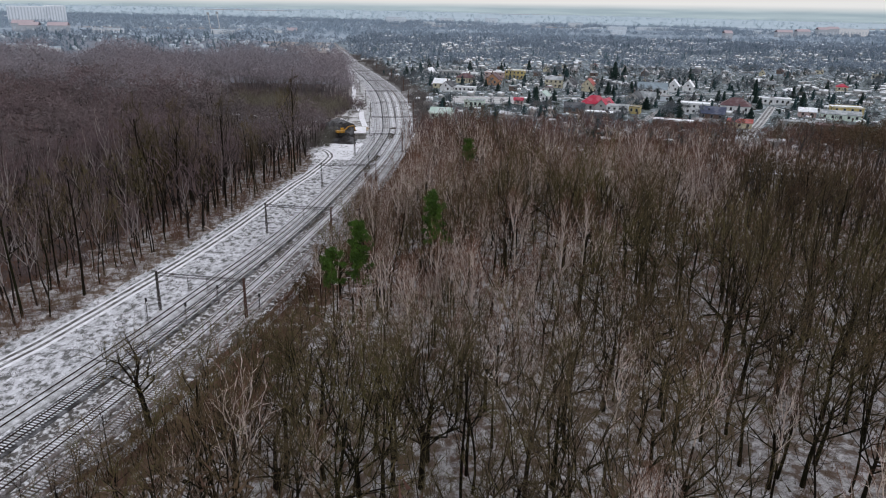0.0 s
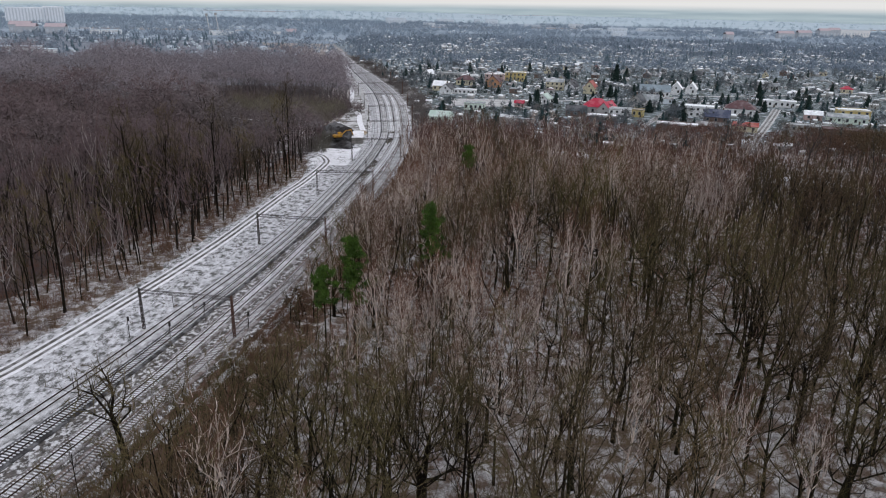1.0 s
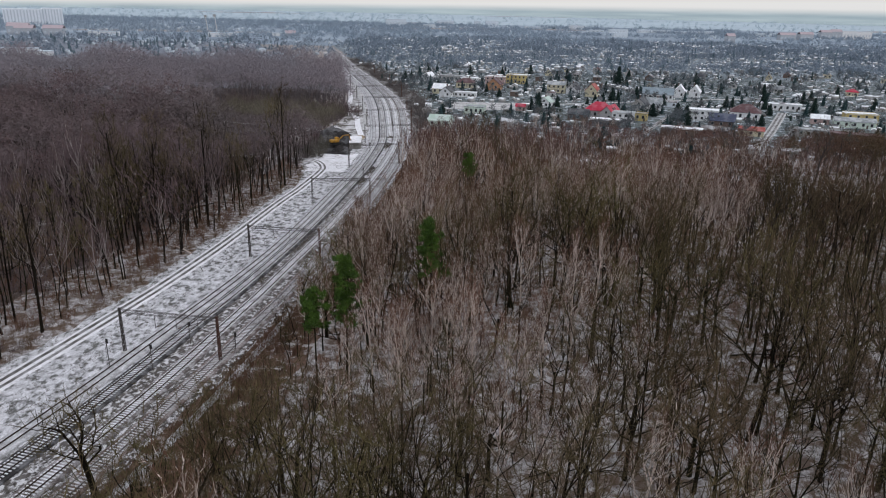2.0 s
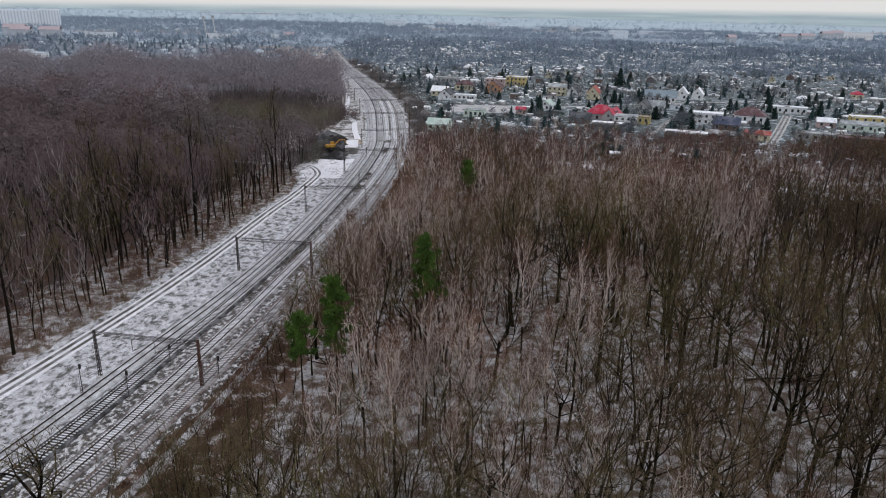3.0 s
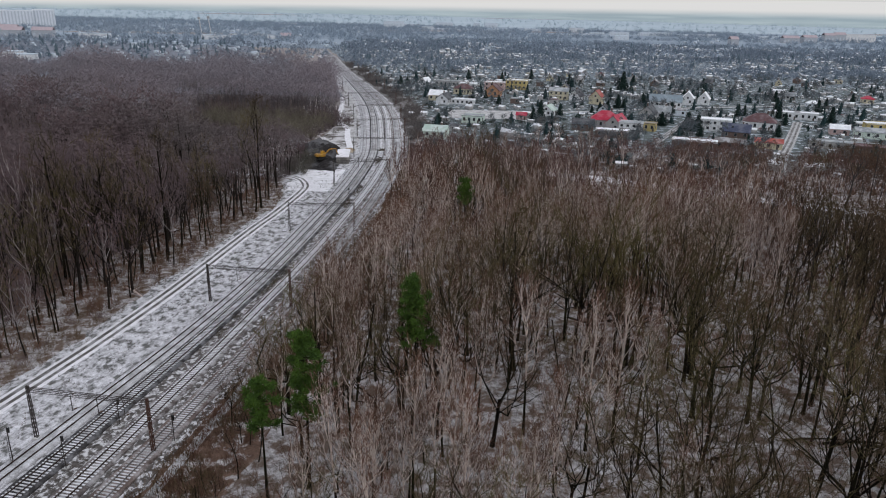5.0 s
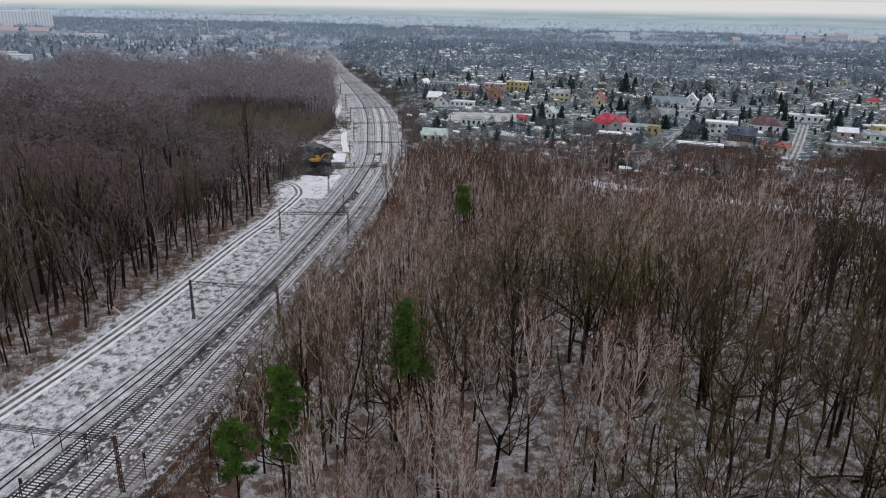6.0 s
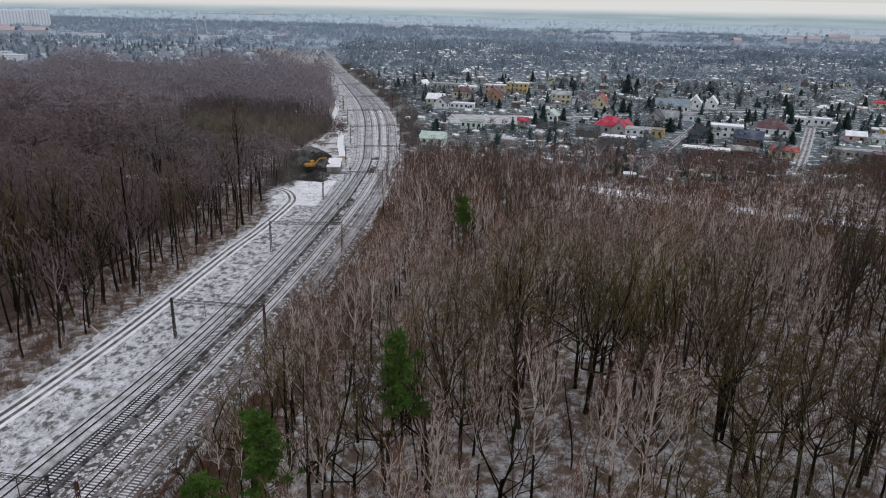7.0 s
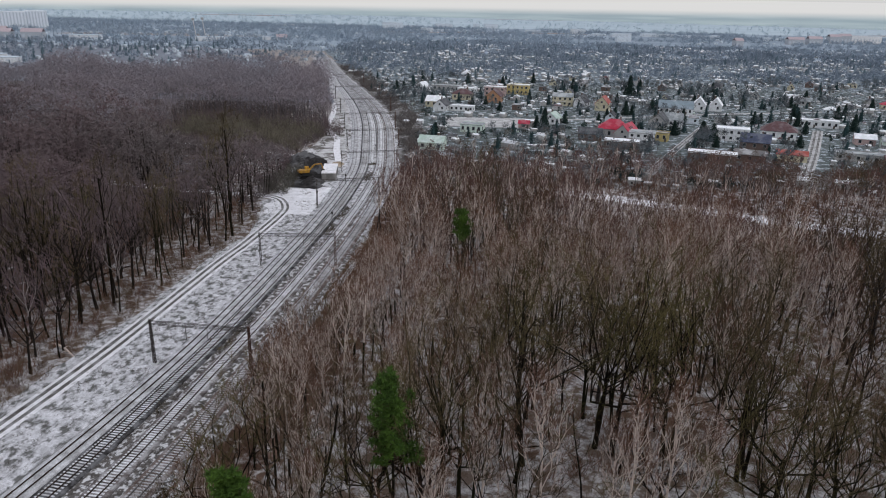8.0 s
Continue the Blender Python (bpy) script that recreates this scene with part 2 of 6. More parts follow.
M["needle_pine"] = material("green_pine_needles", (0.014, 0.040, 0.007), (0.088, 0.160, 0.022), 0.45, 2.6, 0.8, 0.0, whole=True)
M["needle_spruce"] = material("dark_spruce_needles", (0.012, 0.025, 0.023), (0.036, 0.060, 0.054), 0.4, 3.0, 0.95, 0.0, whole=True)
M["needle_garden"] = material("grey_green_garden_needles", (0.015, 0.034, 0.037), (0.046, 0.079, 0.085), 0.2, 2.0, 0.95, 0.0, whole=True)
# far conifers: their green is lifted by haze in the colour
M["needle_haze"] = material("pale_hazed_conifers", (0.082, 0.125, 0.152), (0.132, 0.182, 0.216), 0.1, 1.0, 0.95, 0.0, whole=True)
M["scrub"] = material("grey_brown_scrub", (0.05, 0.045, 0.04), (0.18, 0.158, 0.14), 0.12, 1.6, 1.0, 0.0, (0.115, 0.095, 0.065), 0.05, 0.6, whole=True)
M["dead_stalk"] = material("dead_brown_stalks", (0.075, 0.040, 0.028), (0.20, 0.125, 0.088), 0.12, 1.6, 1.0, 0.0, (0.17, 0.135, 0.075), 0.05, 0.5, whole=True)
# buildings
# haze of the distance is painted into these six building colours
M["wall_slab"] = paint("hazed_slab_concrete", (0.60, 0.635, 0.69), 0.9)
M["bay_slab"] = paint("hazed_slab_bays", (0.44, 0.48, 0.54), 0.9)
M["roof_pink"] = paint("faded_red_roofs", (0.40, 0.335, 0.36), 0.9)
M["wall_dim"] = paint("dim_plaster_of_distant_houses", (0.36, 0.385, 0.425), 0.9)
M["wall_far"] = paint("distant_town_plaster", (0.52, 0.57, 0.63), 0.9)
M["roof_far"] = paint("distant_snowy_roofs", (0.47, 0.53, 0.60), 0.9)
for key, c in (("white", (0.60, 0.615, 0.64)), ("cream", (0.50, 0.46, 0.34)), ("orange", (0.36, 0.20, 0.12)), ("yellow", (0.42, 0.34, 0.15)),
               ("grey", (0.36, 0.36, 0.36)), ("brown", (0.13, 0.095, 0.085)), ("mint", (0.52, 0.60, 0.55)), ("pink", (0.42, 0.31, 0.30)), ("wood", (0.10, 0.086, 0.078))):
    M["wall_" + key] = paint("plaster_" + key, c, 0.9)
for key, c in (("red", (0.40, 0.032, 0.065)), ("orange", (0.33, 0.075, 0.06)), ("maroon", (0.105, 0.055, 0.06)), ("dark", (0.05, 0.052, 0.06)), ("grey", (0.23, 0.25, 0.265)),
               ("green", (0.40, 0.50, 0.45)), ("blue", (0.055, 0.065, 0.11)), ("slate", (0.20, 0.25, 0.29)), ("snow", (0.78, 0.80, 0.84)), ("felt", (0.16, 0.15, 0.15))):
    M["roof_" + key] = material("roof_" + key, [v * 0.75 for v in c], [min(1, v * 1.2) for v in c], 0.4, 4.0, 0.75, 0.2, (0.74, 0.75, 0.78), 0.22, 0.10 if key in ("red", "slate", "blue", "maroon", "dark", "orange") else 0.35, whole=True)
M["glass"] = paint("dark_window_glass", (0.025, 0.03, 0.036), 0.12, 0.0, 0.2)
M["frame_white"] = paint("pale_window_frame", (0.33, 0.33, 0.33), 0.5)
M["digger_yellow"] = material("worn_yellow_machine_paint", (0.20, 0.10, 0.03), (0.58, 0.31, 0.03), 0.6, 3.0, 0.6, 0.2, (0.10, 0.07, 0.05), 0.7, 0.6, whole=True)
M["rubber"] = paint("black_rubber", (0.02, 0.02, 0.02), 0.8)


# ---- mesh helpers ----
def mesh_of(name, v, f, mi=None, mats=(), smooth=False):
    """A triangle mesh from arrays."""
    v, f = np.asarray(v, np.float32), np.asarray(f, np.int32)
    me = bpy.data.meshes.new(name)
    me.vertices.add(len(v))
    me.vertices.foreach_set("co", v.ravel())
    me.loops.add(f.size)
    me.loops.foreach_set("vertex_index", f.ravel())
    me.polygons.add(len(f))
    me.polygons.foreach_set("loop_start", np.arange(0, f.size, 3, dtype=np.int32))
    me.polygons.foreach_set("loop_total", np.full(len(f), 3, np.int32))
    for m in mats:
        me.materials.append(m)
    if mi is not None:
        me.polygons.foreach_set("material_index", np.asarray(mi, np.int32))
    if smooth:
        me.polygons.foreach_set("use_smooth", np.ones(len(f), bool))
    me.update(calc_edges=True)
    return me


class Heap:
    """Gathers triangles: vertices, faces, a material and a group for each face."""

    def __init__(self):
        self.v, self.f, self.m, self.g, self.n = [], [], [], [], 0

    def add(self, v, f, m=0, g=0):
        v, f = np.asarray(v, float), np.asarray(f, int)
        self.v.append(v), self.f.append(f + self.n)
        self.m.append(np.full(len(f), m)), self.g.append(np.full(len(f), g))
        self.n += len(v)

    def tube(self, pts, radii, sides, m=0, g=0):
        pts = np.asarray(pts, float)
        d = np.gradient(pts, axis=0)
        d /= np.linalg.norm(d, axis=1)[:, None] + 1e-9
        ref = np.array([1.0, 0, 0]) if abs(d[0][2]) > 0.8 else np.array([0, 0, 1.0])
        a = np.cross(d, ref)
        a /= np.linalg.norm(a, axis=1)[:, None] + 1e-9
        b = np.cross(d, a)
        ang = np.arange(sides) * 2 * math.pi / sides
        ring = pts[:, None] + np.asarray(radii)[:, None, None] * (np.cos(ang)[None, :, None] * a[:, None] + np.sin(ang)[None, :, None] * b[:, None])
        f = []
        for i in range(len(pts) - 1):
            for k in range(sides):
                p, q = i * sides + k, i * sides + (k + 1) % sides
                f += [(p, q, q + sides), (p, q + sides, p + sides)]
        self.add(ring.reshape(-1, 3), f, m, g)

    def blades(self, p, d, w, m=0, g=0, rng=np.random):
        """Slender tapering shoots from p along d, w wide at the foot."""
        p, d = np.asarray(p, float), np.asarray(d, float)
        s = np.cross(d, rng.normal(size=d.shape))
        s /= np.linalg.norm(s, axis=1)[:, None] + 1e-9
        s *= np.broadcast_to(np.asarray(w, float), (len(p),))[:, None] / 2
        k = len(p)
        self.add(np.concatenate([p - s, p + s, p + d]), np.stack([np.arange(k), np.arange(k) + k, np.arange(k) + 2 * k], 1), m, g)

    def done(self):
        return np.concatenate(self.v), np.concatenate(self.f), np.concatenate(self.m), np.concatenate(self.g)


def part(name, bm, mat, parent, label=""):
    """One bmesh, or one mesh, as a part under a thing or a part."""
    if isinstance(bm, bpy.types.Mesh):
        me = bm
    else:
        me = bpy.data.meshes.new(name)
        bm.to_mesh(me)
        bm.free()
    if mat is not None:
        me.materials.append(mat)
    ob = new(name, me)
    ob.parent = parent
    if label:
        ob["label"] = label
    return ob


def thing(name, label, category, group="", m=None, kind=""):
    e = new(name)
    e.empty_display_size = 0.5
    if m is not None:
        e.matrix_basis = m
    return tagged(e, label, category, group, kind)


def box(bm, x0, y0, z0, x1, y1, z1, bevel=0.0):
    vs = [bm.verts.new((x, y, z)) for z in (z0, z1) for y in (y0, y1) for x in (x0, x1)]
    fs = [bm.faces.new([vs[i] for i in q]) for q in ((0, 2, 3, 1), (4, 5, 7, 6), (0, 1, 5, 4), (2, 6, 7, 3), (0, 4, 6, 2), (1, 3, 7, 5))]
    if bevel:
        bmesh.ops.bevel(bm, geom=list({e for f in fs for e in f.edges}), offset=bevel, segments=1, affect="EDGES")
    return bm


def beam(bm, a, b, r, sides=4):
    """A straight bar from a to b."""
    a, b = Vector(a), Vector(b)
    d = (b - a).normalized()
    u = d.cross(Vector((0, 0, 1)) if abs(d.z) < 0.9 else Vector((1, 0, 0))).normalized()
    w = d.cross(u)
    rings = [[bm.verts.new(p + (u * math.cos(t) + w * math.sin(t)) * r) for t in [2 * math.pi * (k + 0.5) / sides for k in range(sides)]] for p in (a, b)]
    for k in range(sides):
        bm.faces.new((rings[0][k], rings[0][(k + 1) % sides], rings[1][(k + 1) % sides], rings[1][k]))
    bm.faces.new(rings[0][::-1]), bm.faces.new(rings[1])
    return bm


def smooth_curve(points):
    """x as a smooth function of y through the points (y, x)."""
    ys, xs = np.array(points, float).T
    g = np.gradient(xs, ys)

    def at(y):
        y = np.asarray(y, float)
        i = np.clip(np.searchsorted(ys, y) - 1, 0, len(ys) - 2)
        h = ys[i + 1] - ys[i]
        t = (y - ys[i]) / h
        return ((1 + 2 * t) * (1 - t) ** 2 * xs[i] + t * (1 - t) ** 2 * h * g[i] + t * t * (3 - 2 * t) * xs[i + 1] + t * t * (t - 1) * h * g[i + 1])
    return at


def wobble(x, y, s=0.07, k=0.0):
    return noise.noise((x * s, y * s, k))


def sheet(name, label, category, rows, z, mat, parent=None):
    """A ground cover from rows of points side by side, each row left to right."""
    w = len(rows[0])
    v = [(x, y, z + 0.05 * wobble(x, y, 0.3)) for r in rows for x, y in r]
    f = []
    for i in range(len(rows) - 1):
        for k in range(w - 1):
            a = i * w + k
            f += [(a, a + 1, a + w + 1), (a, a + w + 1, a + w)]
    ob = new(name, mesh_of(name, v, f, None, [mat], True))
    return tagged(ob, label, category, "", "structure")


# ---- the plan ----
track_a = smooth_curve([(20, -86), (60, -74.5), (96, -65.2), (120, -59.2), (150, -52.8), (172, -48.2), (200, -43.6), (224, -41.0), (250, -38.7), (281, -36.2), (320, -34.4), (358, -34.4), (400, -38.6), (425, -41.8), (478, -48.9), (548, -61), (619, -77), (708, -98), (791, -116.8), (853, -131), (1000, -166), (1150, -204)])
gap_d = smooth_curve([(20, 17.6), (96, 17.6), (120, 17.2), (160, 16.0), (190, 14.6), (230, 15.0), (300, 15.2), (360, 15.6), (403, 16.6), (432, 17.6), (489, 18.6), (540, 18), (608, 16.2), (698, 13.6), (773, 10.5), (900, 9.5), (1150, 9.5)])
share_b = smooth_curve([(20, 0.285), (120, 0.29), (190, 0.24), (225, 0.25), (300, 0.27), (1150, 0.285)])
share_c = smooth_curve([(20, 0.70), (120, 0.70), (190, 0.615), (225, 0.63), (300, 0.68), (1150, 0.725)])


def track_x(key, y):
    part_way = {"a": 0.0, "b": share_b(y), "c": share_c(y), "d": 1.0, "e": 0.50}[key]
    return track_a(y) + part_way * gap_d(y)


road_way = [(-106, 30), (-92, 70), (-76.7, 115.4), (-73.1, 127.5), (-65, 163.6), (-61.4, 183.1), (-58.3, 204), (-53.5, 245.4), (-51, 262), (-48.4, 288), (-48.6, 300), (-53, 310.5), (-60, 314.5), (-72, 316), (-95, 320), (-130, 330)]
road_x = smooth_curve([(y, x) for x, y in road_way[:11]] + [(420, -75)])
wood_left = smooth_curve([(20, -114), (70, -96), (115, -83), (165, -70), (204, -64), (245, -58.5), (290, -55), (308, -59), (318, -57), (345, -58.5), (385, -63), (420, -60), (450, -59.5), (500, -69), (545, -73), (600, -84), (680, -101), (771, -121), (930, -160), (1150, -213)])
wood_right = smooth_curve([(20, -64), (85, -47), (101, -40), (119, -36.5), (157, -31.5), (190, -22.5), (243, -16.5), (285, -15), (323, -13.5), (360, -11.5), (420, -12), (1150, -12)])


# ---- ground ----
def ground_mesh():
    xs = np.unique(np.r_[np.linspace(-4800, -600, 15), np.linspace(-600, 600, 49), np.linspace(600, 4800, 15)])
    ys = np.unique(np.r_[np.linspace(-4800, 0, 13), np.linspace(0, 800, 33), np.linspace(800, 4900, 17)])
    v = [(x, y, 0.0) for y in ys for x in xs]
    w = len(xs)
    f = []
    for j in range(len(ys) - 1):
        for i in range(w - 1):
            a = j * w + i
            f += [(a, a + 1, a + w + 1), (a, a + w + 1, a + w)]
    return mesh_of("ground", v, f, None, [M["litter"]], True)


tagged(new("ground", ground_mesh()), "leaf-strewn woodland ground under a thin patchy snow", "ground", "", "structure")


def strip_rows(left, right, y0, y1, step, cols, ragged=0.0):
    rows = []
    for y in np.arange(y0, y1 + step * 0.5, step):
        a, b = float(left(y)), float(right(y))
        r = []
        for k in range(cols):
            t = k / (cols - 1)
            x = a + (b - a) * t
            if k in (0, cols - 1):
                x += ragged * wobble(x, y, 0.12, 3.0) + ragged * 0.6 * wobble(x, y, 0.5, 5.0)
            r.append((x, y))
        rows.append(r)
    return rows


sheet("wood_floor", "brown leaf litter with little snow deep in the wood", "ground",
      strip_rows(lambda y: -0.72 * y - 60, lambda y: wood_left(y) - 22 + 6 * wobble(0, y, 0.05), 110, 700, 10, 9, 4.0), 0.02, M["leaf_floor"])
sheet("wood_floor", "grey weedy ground with thin snow beyond the ride", "ground",
      strip_rows(lambda y: 8 + 4 * wobble(0, y, 0.1), lambda y: 0.62 * y + 60, 338, 372, 4, 14, 3.0), 0.045, M["bank_grey"])
sheet("verge", "snow-dusted grass strip beside the railway", "ground",
      strip_rows(lambda y: min(wood_left(y) + 1.0, track_a(y) - 4), lambda y: track_x("d", y) + 3.5, 20, 980, 4, 7, 2.5), 0.06, M["snow_grass"])
sheet("embankment", "bank of dead brown weeds beside the tracks", "ground",
      strip_rows(lambda y: track_x("d", y) + 3.0, lambda y: max(wood_right(y) + (11.0 if y < 205 else 3.0), track_x("d", y) + 7), 20, 360, 4, 5, 2.0), 0.05, M["weeds"])
sheet("embankment", "grey weedy bank with thin snow on the outside of the curve", "ground",
      strip_rows(lambda y: track_x("d", y) + 3.0, lambda y: track_x("d", y) + 10 + 10 * min(1, max(0, (y - 340) / 60)), 352, 900, 4, 5, 2.0), 0.055, M["bank_grey"])
sheet("track_bed", "dark cinder bed with weeds and snow between the tracks", "ground",
      strip_rows(lambda y: track_x("b", y) + 1.6, lambda y: track_x("d", y) + 3.8, 20, 268, 4, 5, 0.8), 0.10, M["cinder"])
sheet("garden_ground", "garden plots with grass, earth and patchy snow", "ground",
      strip_rows(lambda y: track_x("d", y) + 6 + 12 * (y < 500), lambda y: 0.75 * y + 120, 346, 742, 12, 12, 6.0), 0.03, M["plots"])
sheet("garden_ground", "farther garden plots with patchy snow, paled by haze", "ground",
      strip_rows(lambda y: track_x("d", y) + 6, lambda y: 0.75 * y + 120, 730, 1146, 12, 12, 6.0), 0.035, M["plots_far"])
sheet("far_fields", "wide fields under thin snow beyond the gardens, blued by haze", "ground",
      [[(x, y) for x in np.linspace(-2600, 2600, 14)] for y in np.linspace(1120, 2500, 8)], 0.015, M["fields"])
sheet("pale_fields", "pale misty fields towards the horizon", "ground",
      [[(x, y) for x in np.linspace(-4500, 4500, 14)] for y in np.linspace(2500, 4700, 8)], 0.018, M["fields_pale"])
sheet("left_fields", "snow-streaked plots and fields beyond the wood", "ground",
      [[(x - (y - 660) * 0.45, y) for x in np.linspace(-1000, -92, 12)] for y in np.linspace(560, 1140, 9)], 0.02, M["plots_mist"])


def ribbon(name, label, way, half, z, mats, bands):
    """A lane along a way of points; bands: offsets across, each band with its height and material."""
    way = np.array(way, float)
    fine = []
    for i in range(len(way) - 1):
        p0, p1, p2, p3 = way[max(i - 1, 0)], way[i], way[i + 1], way[min(i + 2, len(way) - 1)]
        k = max(2, int(np.linalg.norm(p2 - p1) / 3))
        for t in np.arange(k) / k:
            fine.append(0.5 * (2 * p1 + (p2 - p0) * t + (2 * p0 - 5 * p1 + 4 * p2 - p3) * t ** 2 + (3 * p1 - p0 - 3 * p2 + p3) * t ** 3))
    fine.append(way[-1])
    fine = np.array(fine)
    d = np.gradient(fine, axis=0)
    d /= np.linalg.norm(d, axis=1)[:, None]
    side = np.stack([d[:, 1], -d[:, 0]], 1)
    h = Heap()
    n = len(fine)
    for a, b, za, zb, m in bands:
        jit = np.array([0.10 * wobble(p[0], p[1], 0.35, a) for p in fine])
        va = np.c_[fine + side * (a * half + jit)[:, None], np.full(n, z + za)]
        vb = np.c_[fine + side * (b * half + jit * 0.9)[:, None], np.full(n, z + zb)]
        f = []
        for i in range(n - 1):
            f += [(i, i + n, i + 1 + n), (i, i + 1 + n, i + 1)]
        h.add(np.r_[va, vb], f, m)
    v, f, m, _ = h.done()
    return tagged(new(name, mesh_of(name, v, f, m, mats, True)), label, "road", "", "structure")


RUTS = [(-1, -0.62, -0.05, 0.04, 0), (-0.62, -0.20, 0.0, 0.0, 1), (-0.20, 0.22, 0.03, 0.03, 0), (0.22, 0.62, 0.0, 0.0, 1), (0.62, 1, 0.04, -0.05, 0)]
ribbon("road", "snowy dirt service road with two wet dark ruts", road_way, 2.1, 0.12, [M["snow"], M["rut"]], RUTS)
sheet("weed_strip", "snowy weedy strip between wood and track", "ground",
      strip_rows(lambda y: wood_left(y) + 0.5, lambda y: track_a(y) - 3.2, 370, 640, 4, 6, 1.6), 0.09, M["strip_snow"])
ribbon("lane", "narrow snowy lane leading into the wood", [(-54, 380), (-66, 385.5), (-90, 394), (-128, 408)], 1.4, 0.10, [M["snow"]], [(-1, 1, 0, 0, 0)])
ribbon("path", "trodden snow path winding along the wood", [(-42.5, 374), (-44.5, 384.7), (-47.5, 400), (-50.2, 419), (-52.5, 432), (-58.5, 446), (-62.5, 462), (-64.8, 482), (-66.5, 502), (-70, 530), (-75, 560)], 1.5, 0.15, [M["snow"]], [(-1, 1, 0, 0, 0)])
ribbon("path", "snow-covered track edge path below the rails", [(-43.0, 390), (-44.6, 404), (-46.6, 424), (-50.0, 450), (-53.6, 474), (-58, 500), (-63, 525), (-71, 572), (-83, 630)], 1.0, 0.16, [M["lane"]], [(-1, 1, 0, 0, 0)])
ribbon("path", "pale worn footpath at the foot of the bank", [(-52, 62), (-43, 90), (-37.5, 112), (-33, 136), (-29, 165), (-25, 195), (-21, 225), (-18, 250)], 0.8, 0.11, [M["lane"]], [(-1, 1, 0, 0, 0)])
ribbon("lane", "snowy gravel lane between garden fences", [(149, 347), (160, 372), (188.5, 424.7), (224.9, 494.2)], 2.8, 0.10, [M["lane"], M["rut"]], RUTS)
ribbon("lane", "narrow snowy lane between garden houses", [(91, 366), (99.7, 384.8), (121.4, 427.4), (154.1, 491.3)], 2.0, 0.10, [M["lane"], M["rut"]], RUTS)
ribbon("lane", "snow-covered forest ride between the birches", [(34, 336), (66, 323), (103, 303.5), (137, 288), (190, 264), (260, 232)], 4.2, 0.10, [M["snow"]], [(-1, 1, 0, 0, 0)])
ribbon("lane", "snowy lane along the gardens", [(-8, 470), (10, 492), (30, 498), (60, 505), (100, 520), (180, 552), (300, 590), (480, 660)], 2.2, 0.10, [M["lane"]], [(-1, 1, 0, 0, 0)])
sheet("clearing", "snow-covered clearing beside the dug pit", "ground",
      [[(-55 + 3 * wobble(0, y, 0.2), y), (-50, y), (-45, y), (float(track_a(y)) - 3.4, y)] for y in np.arange(292, 330, 3.0)], 0.10, M["snow"])
sheet("clearing", "open snowy yard between garden plots", "ground",
      [[(x + 3 * wobble(x, y, 0.1), y + 3 * wobble(y, x, 0.1)) for x in np.linspace(2, 58, 6)] for y in np.linspace(476, 512, 5)], 0.09, M["lane"])


# ---- trees: shapes ----
def unit(v):
    return v / (np.linalg.norm(v, axis=-1, keepdims=True) + 1e-9)


